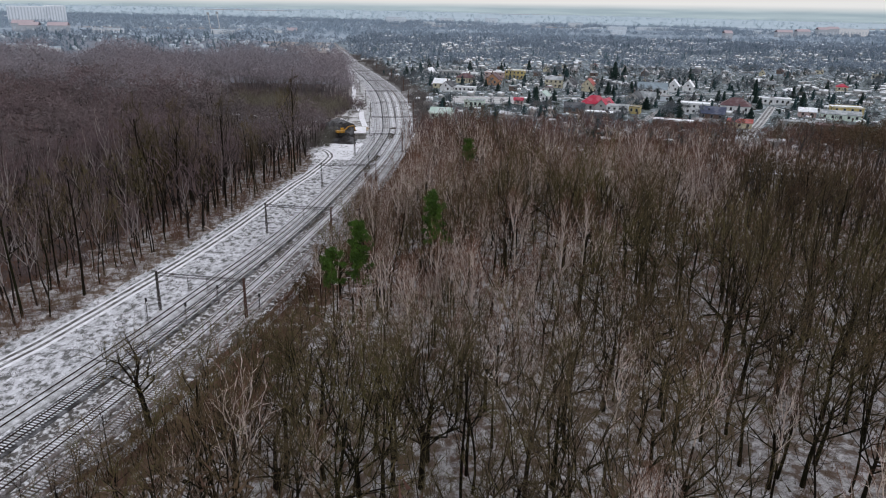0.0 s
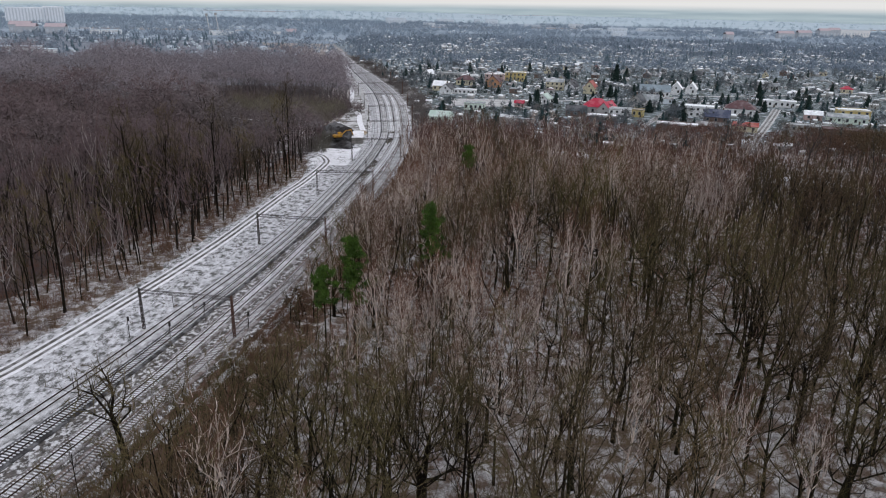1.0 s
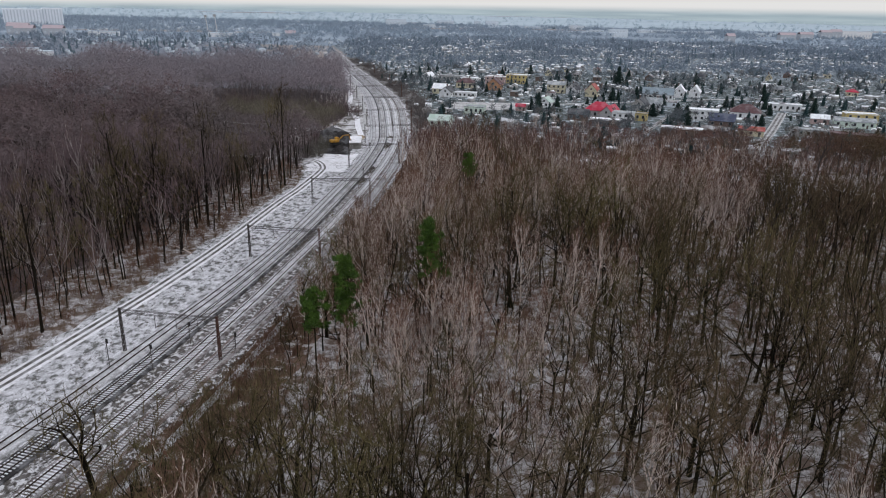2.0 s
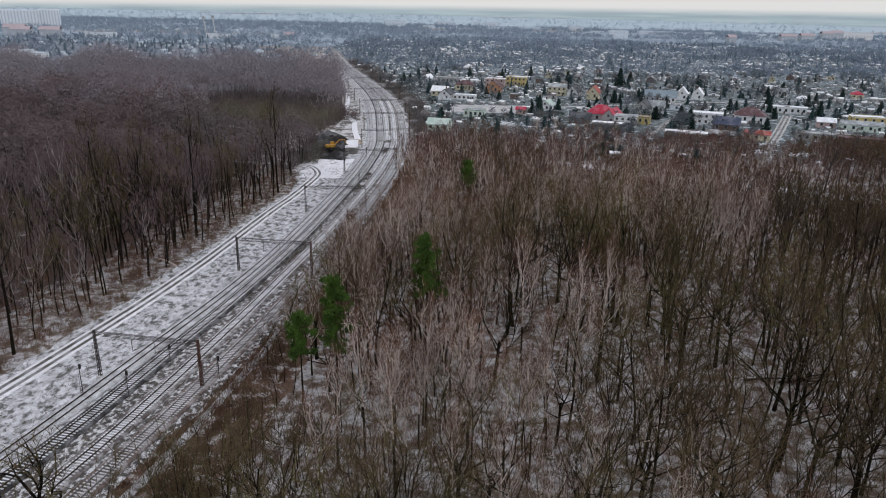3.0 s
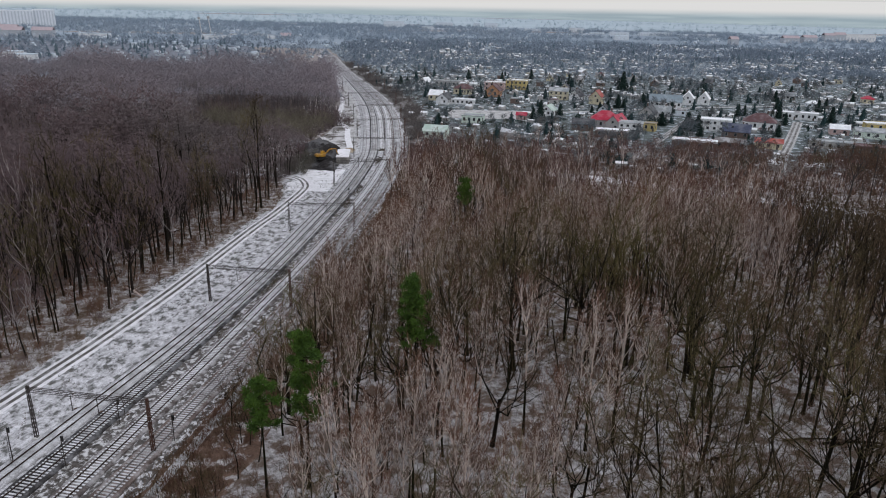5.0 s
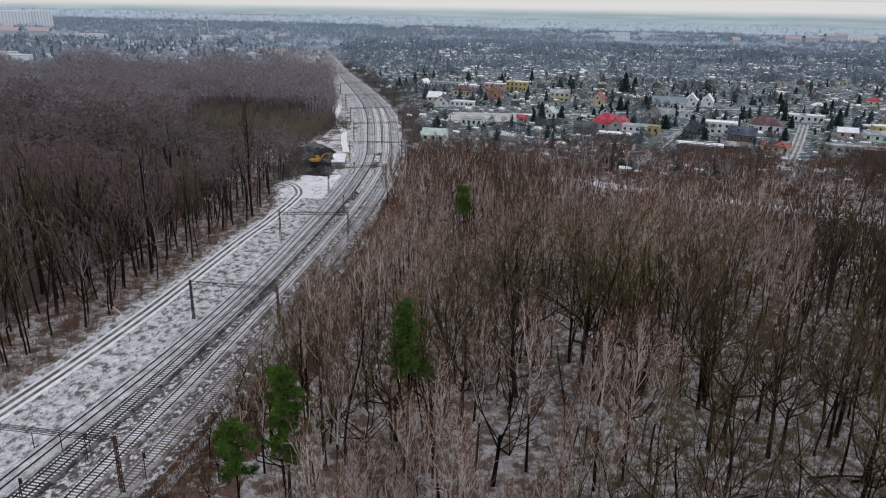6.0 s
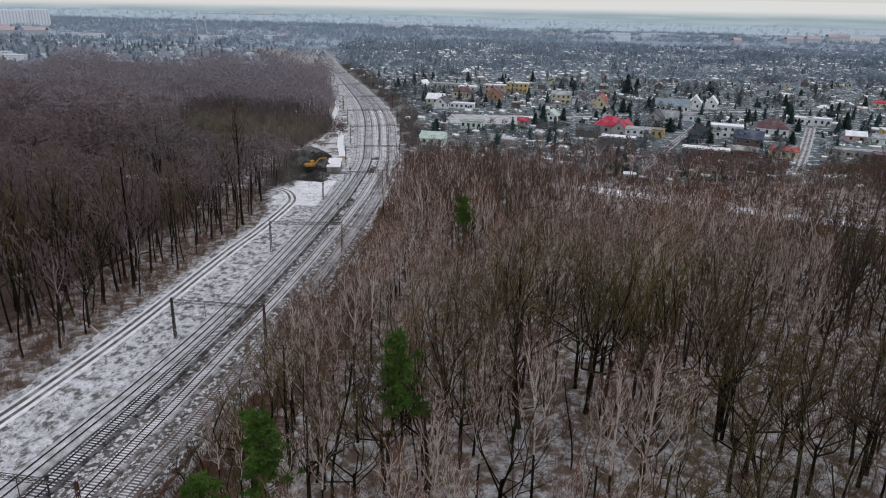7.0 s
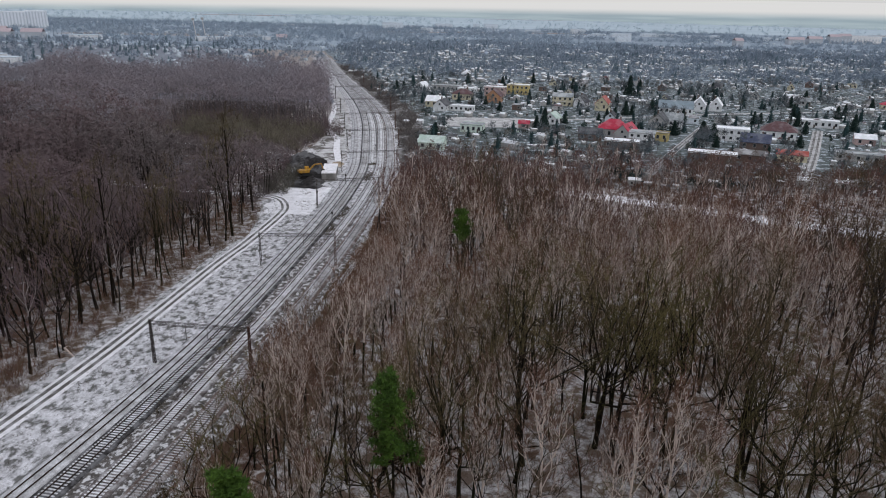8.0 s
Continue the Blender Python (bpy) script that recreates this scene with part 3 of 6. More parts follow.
def grow(seed, kind, h, detail, thick=1.0):
    """A bare tree standing at the origin. Materials: 0 dark bark, 1 pale bark, 2 twigs. Groups: 0 trunk, 1 crown."""
    rng = np.random.RandomState(seed)
    t = Heap()
    birch, slender = kind == "birch", kind == "slender"
    pale = 1 if birch else 0
    r0 = h * (0.0096 if birch else 0.0092 if slender else 0.0138) * rng.uniform(0.85, 1.15) * thick * (1 if detail < 2 else 0.75)
    sway = rng.normal(0, (0.024 if slender else 0.013) * h, 2)
    lean = rng.normal(0, (0.045 if slender else 0.028) * h, 2)

    def stem(s):
        return np.array([lean[0] * s + sway[0] * math.sin(5 * s), lean[1] * s + sway[1] * math.sin(4.4 * s + 1), h * s])

    # the trunk, pale above its foot on a birch
    top = rng.uniform(0.60, 0.78) if birch else rng.uniform(0.72, 0.86) if slender else rng.uniform(0.36, 0.50)
    n, sides = {0: 7, 1: 4, 2: 2}[detail], {0: 5, 1: 3, 2: 3}[detail]
    ss = np.linspace(0, top, n)
    rad = r0 * (1 - ss / top * (0.62 if birch else 0.5 if slender else 0.36))
    rad[0] *= 1.18
    cut = {0: 4, 1: 3, 2: 2}[detail]
    t.tube([stem(s) for s in ss[:cut]], rad[:cut], sides, 0, 0)
    if cut < n:
        t.tube([stem(s) for s in ss[cut - 1:]], rad[cut - 1:], sides, pale, 0)

    # the crown: limbs rise to an uneven dome, each with boughs and shoots
    wide = h * (0.135 if birch else 0.13 if slender else 0.235) * rng.uniform(0.85, 1.2)
    foot = h * (0.46 if birch else 0.40 if slender else 0.44) * (0.8 if detail == 2 else 1)
    mid = (foot + h) / 2

    def dome(phi, up):
        """A point on the crown's outer skin."""
        k = math.cos(up) * rng.uniform(0.72, 1.08)
        c = stem(min(1.0, 0.75))
        return np.array([c[0] + wide * k * math.cos(phi), c[1] + wide * k * math.sin(phi), mid + (h - mid) * math.sin(up) * rng.uniform(0.86, 1.03)])

    limbs = ({0: 8, 1: 6, 2: 4} if birch else {0: 10, 1: 8, 2: 4} if slender else {0: 7, 1: 6, 2: 4})[detail]
    boughs = ({0: 8, 1: 5} if birch else {0: 4, 1: 3} if slender else {0: 7, 1: 5}).get(detail, 0)
    twigs = ({0: 4, 1: 0} if birch else {0: 3, 1: 0} if slender else {0: 4, 1: 0}).get(detail, 0)
    spray = ({0: 4, 1: 9} if birch else {0: 4, 1: 11} if slender else {0: 6, 1: 16}).get(detail, 0)
    tp, td = [], []
    for k in range(limbs):
        f = (k + rng.uniform(0.2, 0.8)) / limbs
        s = top * ((0.50 if birch else 0.38 if slender else 0.66) + (0.50 if birch else 0.62 if slender else 0.34) * f)
        phi = k * 2.4 + rng.uniform(-0.5, 0.5)
        up = (-0.25 + 1.75 * f if birch or slender else -0.35 + 1.85 * f) + rng.uniform(-0.15, 0.15)
        p, end = stem(s), dome(phi, min(up, 1.5))
        if end[2] < p[2] + 0.06 * h:
            end[2] = p[2] + rng.uniform(0.06, 0.14) * h
        d = end - p
        length = np.linalg.norm(d)
        out = np.array([math.cos(phi), math.sin(phi), 0])
        kink = rng.normal(0, 0.05 if birch else 0.09, 3) * length
        us = np.linspace(0, 1, {0: 5, 1: 3, 2: 2}[detail])
        pts = np.array([p + d * u + out * (0.10 if birch else 0.16) * length * math.sin(math.pi * u) * (1 - 0.4 * u) + kink * math.sin(5.2 * u) * (u < 1) for u in us])
        rr = r0 * (0.42 if birch else 0.30 if slender else 0.40) * rng.uniform(0.7, 1.2)
        if detail < 2:
            t.tube(pts, rr * (1 - 0.84 * us), 3, pale, 1)
        else:
            t.blades([p], [pts[-1] - p], [rr * (2.4 if birch else 1.8)], pale, 1, rng)
        for j in range(boughs):
            u = 0.20 + 0.78 * (j + rng.uniform()) / boughs
            i = min(int(u * (len(pts) - 1)), len(pts) - 2)
            w = u * (len(pts) - 1) - i
            q = pts[i] * (1 - w) + pts[i + 1] * w
            tang = unit(pts[i + 1] - pts[i])
            side = unit(rng.normal(size=3) * np.array([1, 1, 0.55]))
            dd = unit(tang + side * (rng.uniform(0.35, 0.75) if birch else rng.uniform(0.55, 1.15)) + np.array([0, 0, 0.28]))
            ln = length * (rng.uniform(0.26, 0.46) if not slender else rng.uniform(0.3, 0.55)) * (1.25 - 0.5 * u)
            turn = unit(rng.normal(size=3)) * 0.16 * ln
            mid_b, end_b = q + dd * ln * 0.5 + turn, q + dd * ln + np.array([0, 0, 0.14 * ln])
            bough_mat = pale if u < ((0.85 if detail == 0 else 0.3) if birch else 0.45) else 2
            if detail == 0:
                t.tube([q, mid_b, end_b], rr * (1 - 0.6 * u) * np.array([0.62, 0.42, 0.14]), 3, bough_mat, 1)
            else:
                t.blades([q], [end_b - q], [rr * 1.3], bough_mat, 1, rng)
            roots = [(q, end_b - q, 0.25)]
            if twigs:
                roots = []
                for _ in range(twigs):
                    v = rng.uniform(0.2, 1.0)
                    o = q + (end_b - q) * v + turn * math.sin(math.pi * v)
                    e = unit(dd + rng.normal(0, 0.45 if birch else 0.62, 3) + np.array([0, 0, 0.2])) * ln * rng.uniform(0.3, 0.55)
                    t.blades([o], [e], [0.07 if birch else 0.065], pale if birch and rng.uniform() < 0.4 else 2, 1, rng)
                    roots.append((o, e, 0.15))
            for o, e, low_end in roots:
                m = spray
                v = rng.uniform(low_end, 1.0, (m, 1))
                tp.append(o + e * v)
                td.append(unit(unit(e) + rng.normal(0, 0.42 if birch else 0.72, (m, 3)) + np.array([0, 0, 0.25 if birch else 0.1])) * rng.uniform(0.5, 1.3, (m, 1)) * (0.95 if birch else 0.85) * h / 20)
    if detail == 2:
        # far off the crown is a loose dome of fine shoots, thickest on its upper skin
        m = 140 if birch else 205
        o = unit(rng.normal(size=(m, 3)))
        o[:, 2] = np.where(o[:, 2] < -0.25, -o[:, 2], o[:, 2])
        o *= rng.uniform(0.45, 1.0, (m, 1)) ** 0.6
        c = stem(0.75)
        tp.append(np.array([c[0], c[1], mid]) + o * np.array([wide * 1.3, wide * 1.3, h - mid]))
        td.append(unit(o * np.array([1, 1, 0.6]) + rng.normal(0, 0.9, (m, 3)) + np.array([0, 0, 0.3])) * rng.uniform(0.7, 1.4, (m, 1)) * h / 19)
    tp, td = np.concatenate(tp), np.concatenate(td)
    tw = {0: 0.032 if birch else 0.034, 1: 0.08, 2: 0.25}[detail] * rng.uniform(0.7, 1.3, len(tp))
    t.blades(tp, td, tw, 2, 1, rng)
    return t.done()


def fruit_tree(seed, h):
    """A small far tree: a short stem under a loose ball of shoots."""
    rng = np.random.RandomState(seed)
    t = Heap()
    t.tube([(0, 0, 0), (rng.normal(0, 0.2), rng.normal(0, 0.2), h * 0.5)], [h * 0.014, h * 0.009], 3, 0, 0)
    m = 64
    o = unit(rng.normal(size=(m, 3)))
    o[:, 2] = np.where(o[:, 2] < -0.4, -o[:, 2], o[:, 2])
    wide = h * rng.uniform(0.26, 0.40)
    p = np.array([0, 0, h * 0.58]) + o * np.array([wide, wide, h * 0.36]) * rng.uniform(0.2, 0.9, (m, 1))
    t.blades(p, unit(o + rng.normal(0, 0.6, (m, 3)) + np.array([0, 0, 0.4])) * rng.uniform(0.9, 1.9, (m, 1)) * h / 8, 0.27 * rng.uniform(0.7, 1.3, m), 2, 1, rng)
    return t.done()


def willow_bush(seed, h):
    """A many-stemmed willow, leafless, bushy from the ground up."""
    rng = np.random.RandomState(seed)
    t = Heap()
    for k in range(5):
        phi = k * 1.26 + rng.uniform(-0.4, 0.4)
        t.blades([(0, 0, 0)], [(math.cos(phi) * 0.2 * h, math.sin(phi) * 0.2 * h, 0.75 * h)], [0.22], 0, 0, rng)
    m = 300
    o = unit(rng.normal(size=(m, 3)))
    o[:, 2] = np.abs(o[:, 2])
    p = np.array([0, 0, h * 0.14]) + o * np.array([0.34 * h, 0.34 * h, 0.72 * h]) * rng.uniform(0.25, 1.0, (m, 1))
    t.blades(p, unit(o + rng.normal(0, 0.4, (m, 3)) + np.array([0, 0, 0.7])) * rng.uniform(1.2, 2.8, (m, 1)), 0.34 * rng.uniform(0.7, 1.3, m), 2, 1, rng)
    return t.done()


def needles(seed, h, pine, detail, start=0.52, spread=0.205, boughs=38):
    """An evergreen at the origin. Materials: 0 bark, 1 needles. Groups: 0 trunk, 1 crown."""
    rng = np.random.RandomState(seed)
    t = Heap()
    r0 = 0.013 * h
    ss = np.linspace(0, 1, 5)
    sway = rng.normal(0, 0.02 * h, 2)
    t.tube([(sway[0] * math.sin(3 * s), sway[1] * math.sin(3 * s), h * s * 0.98) for s in ss], r0 * (1.02 - ss), 5 if detail == 0 else 3, 0, 0)
    if pine:
        # boughs in uneven storeys, each carrying cushions of needle tufts
        for k in range(boughs):
            s = start + (0.99 - start) * (k + rng.uniform()) / boughs
            phi = k * 2.4 + rng.uniform(-0.7, 0.7)
            length = spread * h * (1.08 - s) ** 0.5 * rng.uniform(0.3, 1.12)
            base = np.array([sway[0] * math.sin(3 * s), sway[1] * math.sin(3 * s), h * s])
            d = np.array([math.cos(phi), math.sin(phi), rng.uniform(0.05, 0.5)])
            tip = base + d * length
            t.tube([base, (base + tip) / 2 + (0, 0, -0.12), tip], np.array([0.075, 0.05, 0.02]), 3, 0, 1)
            for c in range(7):
                o = base + (tip - base) * rng.uniform(0.3, 1.05) + rng.normal(0, 0.42, 3) * np.array([1, 1, 0.5])
                m = 44
                dirs = unit(rng.normal(size=(m, 3)) * np.array([1, 1, 0.7]) + np.array([0, 0, 0.45]))
                t.blades(o + dirs * rng.uniform(0.0, 0.35, (m, 1)), dirs * rng.uniform(0.35, 0.7, (m, 1)), rng.uniform(0.10, 0.20, m), 1, 1, rng)
    else:
        # whorls of drooping boughs round a dense heart of needles
        wide = 0.235 * h
        full = lambda q: wide * (1 - q) ** 0.78 * min(1.0, 0.72 + 2.2 * q) + 0.12
        sides = 9 if detail == 0 else 6
        levels = np.linspace(0.05, 0.96, 12 if detail == 0 else 6)
        ring = [(full(q) * rng.uniform(0.45, 0.72, sides)) for q in levels]
        v = [(r * math.cos(2 * math.pi * a / sides + k), r * math.sin(2 * math.pi * a / sides + k), h * (q + rng.uniform(-0.02, 0.02))) for k, (q, rr) in enumerate(zip(levels, ring)) for a, r in enumerate(rr)]
        f = []
        for k in range(len(levels) - 1):
            for a in range(sides):
                p, q = k * sides + a, k * sides + (a + 1) % sides
                f += [(p, q, q + sides), (p, q + sides, p + sides)]
        t.add(v, f, 1, 1)
        count = 900 if detail == 0 else 90
        q = rng.uniform(0.0, 1.0, count) ** 1.45 * 0.95 + 0.04
        phi = rng.uniform(0, 2 * math.pi, count)
        lump = 0.86 + 0.22 * np.sin(3 * phi + rng.uniform(0, 6)) * np.cos(9 * q + rng.uniform(0, 6))
        r = np.array([full(z) for z in q]) * lump * rng.uniform(0.55, 0.92, count)
        p = np.c_[r * np.cos(phi), r * np.sin(phi), h * q]
        d = unit(np.c_[np.cos(phi), np.sin(phi), np.full(count, -0.15)] + rng.normal(0, 0.45, (count, 3)))
        t.blades(p, d * (0.35 + 0.22 * r[:, None]) * (1 if detail == 0 else 1.7), rng.uniform(0.35, 0.7, count) * (1 if detail == 0 else 1.6) * h / 14, 1, 1, rng)
    return t.done()


def tree_thing(name, shape, mats, label, category, group):
    """A tree with its trunk and its crown as parts."""
    v, f, m, g = shape
    e = thing(name, label, category, group)
    for k, nm in ((0, "trunk"), (1, "crown")):
        sel = f[g == k]
        used, inv = np.unique(sel, return_inverse=True)
        part(nm, mesh_of(nm, v[used], inv.reshape(-1, 3), m[g == k], mats), None, e)
    return e


def plant(shapes, spots, h):
    """Adds a tree of one of the shapes at each spot (x, y, scale, yaw, which)."""
    for x, y, s, yaw, k in spots:
        v, f, m, _ = shapes[k]
        c, n = math.cos(yaw) * s, math.sin(yaw) * s
        w = np.empty_like(v)
        w[:, 0], w[:, 1], w[:, 2] = v[:, 0] * c - v[:, 1] * n + x, v[:, 0] * n + v[:, 1] * c + y, v[:, 2] * s - 0.05
        h.v.append(w), h.f.append(f + h.n), h.m.append(m), h.g.append(m)
        h.n += len(v)


def thin(shape, share, seed):
    """The same tree with only a share of its twigs."""
    v, f, m, g = shape
    keep = (m != 2) | (np.random.RandomState(seed).uniform(size=len(m)) < share)
    return v, f[keep], m[keep], g[keep]


def stuff(name, h, mats, label, category):
    v, f, m, _ = h.done()
    return tagged(new(name, mesh_of(name, v, f, m, mats)), label, category, "", "stuff")


# ---- trees: places ----
rnd = random.Random(11)
ride_a, ride_b = np.array((66.0, 323.0)), np.array((137.0, 288.0))


def ride_off(x, y):
    """Distance from the ride, positive on its near side."""
    p, d = np.array((x, y)) - ride_a, unit(ride_b - ride_a)
    return p[0] * d[1] - p[1] * d[0]


def glade(x, y):
    """Small open places between the trees."""
    return noise.noise((x * 0.035, y * 0.035, 7.0)) > 0.36 and y < 200 and x > 10


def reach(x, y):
    """How far a place lies from the camera's path; places below the view count farther."""
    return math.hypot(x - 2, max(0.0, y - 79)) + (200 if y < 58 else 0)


BIG = [(13.2, 140.4, 1.15), (34.8, 135.2, 0.95), (12.4, 173.1, 1.1), (34.6, 193.7, 1.0), (55.4, 182.8, 1.0), (59, 187, 1.05), (21.5, 121.2, 0.95), (44.4, 137.1, 0.9),
       (63.6, 130.2, 1.05), (33.4, 147, 0.95), (50.6, 153.6, 1.0), (7.7, 86.8, 1.0), (22.5, 93.3, 0.95), (40, 105.6, 1.1), (55.2, 86.2, 1.0), (11, 103.5, 0.85),
       (-20.4, 182, 0.62), (-17.8, 191, 0.58), (33, 86, 1.0), (66, 104, 1.05)]
PINES = [(0.2, 143.0), (-13.4, 129.0), (-17.3, 122.5), (9.2, 222.0)]
right, left = [], []
sp = 4.7
for j in range(int(400 / sp)):
    y0 = -22 + j * sp
    for i in range(int(420 / sp)):
        x0 = -60 + i * sp
        x, y = x0 + rnd.uniform(-0.48, 0.48) * sp, y0 + rnd.uniform(-0.48, 0.48) * sp
        keep = rnd.random()
        if x < wood_right(y) + 1.5 or x > 0.70 * max(y, 40) + 42 or (x > 50 and -4 < ride_off(x, y) < 7 and keep < 0.8) or (glade(x, y) and keep < 0.8):
            continue
        back = (376 if keep > (0.05 if y < 347 else 0.22) and x < 270 else 318) + 6 * wobble(x, y, 0.03, 2)
        if y > back or keep < 0.08 or (y < 200 and keep < (0.34 if x < 8 and y < 108 else 0.2 if x < 8 else 0.66 if noise.noise((x * 0.055, y * 0.055, 21.0)) > 0.1 else 0.46 if y < 116 else 0.38 if y < 165 else 0.10)):
            continue
        if x > 38 and y < 205 and rnd.random() < (0.25 if x < 52 else 0.27 if y < 182 else 0.0):
            continue
        if ((x - 25) / 19) ** 2 + ((y - 138) / 32) ** 2 < 1 and keep < 0.72:
            continue
        if min((x - a) ** 2 + (y - b) ** 2 for a, b, _ in BIG) < 9 or any(abs(x - a) < 4.2 and -3 < y - b < 4 for a, b in PINES):
            continue
        if any(abs(x - a) < 4.6 and -14 < y - b < 0 for a, b in PINES):
            right.append((x, y, "oak", rnd.uniform(0.38, 0.55), rnd.uniform(0, 6.28)))
            continue
        b = 0.55 * noise.noise((x * 0.022, y * 0.022, 1.0)) + 0.30 * noise.noise((x * 0.09, y * 0.09, 4.0)) + (y - 125) * 0.0028 + rnd.uniform(-0.16, 0.16)
        if y < 200:
            b -= max(0, x - 25) * 0.011
        else:
            b -= max(0, x - 55) * 0.008
        if y < 135 and x < 10:
            b -= 0.08
        edge = x - float(wood_right(y))
        if y > 335 and abs(x - 146 - (y - 335) * 0.5) < 7:
            continue
        if x > 50 and -6 <= ride_off(x, y) < 66:
            right.append((x, y, "birch" if b > 0.1 else "oak", (2.4 + 0.21 * max(0, ride_off(x, y)) + (4 if keep > 0.85 else 0)) / 20 * rnd.uniform(0.85, 1.15), rnd.uniform(0, 6.28)))
            continue
        if y > 292:
            right.append((x, y, "birch" if b > -0.1 else "oak", rnd.uniform(0.5, 0.78) if y < 342 else rnd.uniform(0.36, 0.56), rnd.uniform(0, 6.28)))
            continue
        if edge < 3 and y < 260:
            continue
        tall = rnd.uniform(0.88, 1.22) * (1 + 0.22 * noise.noise((x * 0.045, y * 0.045, 33.0)))
        if y < 260:
            tall = min(tall, 0.055 * (edge + 1) + (0.04 if y < 130 else 0.14) + rnd.uniform(0, 0.12))
        if y < 140 and edge < 24:
            tall = min(tall, 0.034 * edge + 0.10)
        right.append((x, y, ("slender" if keep > 0.6 else "oak") if y < 140 and edge < 20 else "birch" if b + rnd.uniform(-0.2, 0.2) > ((0.14 if y < 160 else 0.05) if x > 50 else -0.06 if y < 225 else 0.1) else "oak", tall, rnd.uniform(0, 6.28)))
sp = 5.1
for j in range(int(700 / sp)):
    y0 = 75 + j * sp
    for i in range(int(620 / sp)):
        x0 = -660 + i * sp
        x, y = x0 + rnd.uniform(-0.45, 0.45) * sp, y0 + rnd.uniform(-0.45, 0.45) * sp
        if x > wood_left(y) - 1.0 or x < -0.66 * y - 40:
            continue
        if y > 700 + 25 * wobble(x, 0, 0.01, 3) + 0.33 * (x + 90) or rnd.random() < (0.08 if x > -175 and y < 300 else 0.28):
            continue
        lane_y = 384 - 0.36 * (x + 62)
        if -128 < x < -48 and abs(y - lane_y) < 3.2:
            continue
        b = 0.7 * noise.noise((x * 0.016, y * 0.016, 9.0)) + rnd.uniform(-0.25, 0.25)
        tall = rnd.uniform(0.78, 1.18) * (1 + 0.6 * noise.noise((x * 0.03, y * 0.03, 34.0)))
        if -128 < x < -48 and 0 < lane_y - y < 75:
            tall = min(tall, 0.17 + 0.0105 * (lane_y - y)) * rnd.uniform(0.9, 1.2)
        willow = -135 < x < -50 and -52 < lane_y - y < 0
        if willow:
            tall = rnd.uniform(0.45, 0.7)
        left.append((x, y, "willow" if willow else "birch" if b > 0.14 else "oak", tall, rnd.uniform(0, 6.28)))

def is_slender(x, y):
    return (x * 7.31 + y * 3.77) % 1.0 < 0.3


right = [(x, y, "slender" if k == "oak" and is_slender(x, y) else k, s, w) for x, y, k, s, w in right]
left = [(x, y, "slender" if k != "willow" and y < 330 and (x * 5.13 + y * 2.71) % 1.0 < 0.5 else k, s, w) for x, y, k, s, w in left]
near = {"birch": [], "oak": [], "slender": []}
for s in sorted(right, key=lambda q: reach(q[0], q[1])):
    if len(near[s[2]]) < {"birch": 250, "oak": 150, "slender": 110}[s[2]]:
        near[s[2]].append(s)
for s in sorted(left, key=lambda q: math.hypot(q[0] + 60, q[1] - 150)):
    if s[2] == "slender" and len(near["slender"]) < 210 and s[0] > wood_left(s[1]) - 26 and 100 < s[1] < 300:
        near["slender"].append(s)
taken = {(s[0], s[1]) for k in near for s in near[k]}
BIRCH, OAK = (M["bark_dark"], M["bark_birch"], M["twig_birch"]), (M["bark_dark"], M["bark_birch"], M["twig_oak"])
protos = {"birch": [], "oak": [], "slender": []}
for k in range(5):
    protos["birch"].append(tree_thing("birch_tree", grow(100 + k, "birch", 19 + k % 3, 0), BIRCH, "bare slender birch with pale upper limbs and reddish twigs", "tree", "bare trees of the wood"))
    protos["oak"].append(tree_thing("oak_tree", grow(200 + k, "oak", 18.5 + k % 3, 0), OAK, "bare dark-barked oak with a twiggy olive-brown crown", "tree", "bare trees of the wood"))
    protos["slender"].append(tree_thing("alder_tree", grow(250 + k, "slender", 19 + k % 3, 0), OAK, "bare slender dark tree with crooked stem and side branches", "tree", "bare trees of the wood"))
spots = {"birch": near["birch"], "slender": near["slender"], "oak": [(x, y, "oak", s * 1.12, 0.7 * i) for i, (x, y, s) in enumerate(BIG)] + near["oak"]}
for kind in ("birch", "oak", "slender"):
    for i, (x, y, _, s, yaw) in enumerate(spots[kind]):
        m = pose(x, y, -0.05, rnd.uniform(-2, 2), rnd.uniform(-2, 2), math.degrees(yaw)) @ Matrix.Diagonal((s, s, s, 1))
        if i < 5:
            protos[kind][i].matrix_basis = m
        else:
            copy_thing(protos[kind][i % 5], m)

mid = {k: [grow(300 + 20 * q + i, k, 19 + i % 3, 1) for i in range(6)] for q, k in enumerate(("birch", "oak", "slender"))}
low = {k: [grow(400 + 20 * q + i, k, 19 + i % 3, 2) for i in range(6)] for q, k in enumerate(("birch", "oak", "slender"))}
broad = [{k: [(v * np.array([1.2, 1.2, 1.0]), f, m, g) for v, f, m, g in kinds[k]] for k in kinds} for kinds in (mid, low)]
mid["willow"] = low["willow"] = [willow_bush(470 + i, 18) for i in range(6)]
broad[0]["willow"] = broad[1]["willow"] = mid["willow"]
sparse = {k: [thin(q, 0.66, i) for i, q in enumerate(broad[1][k])] for k in low}
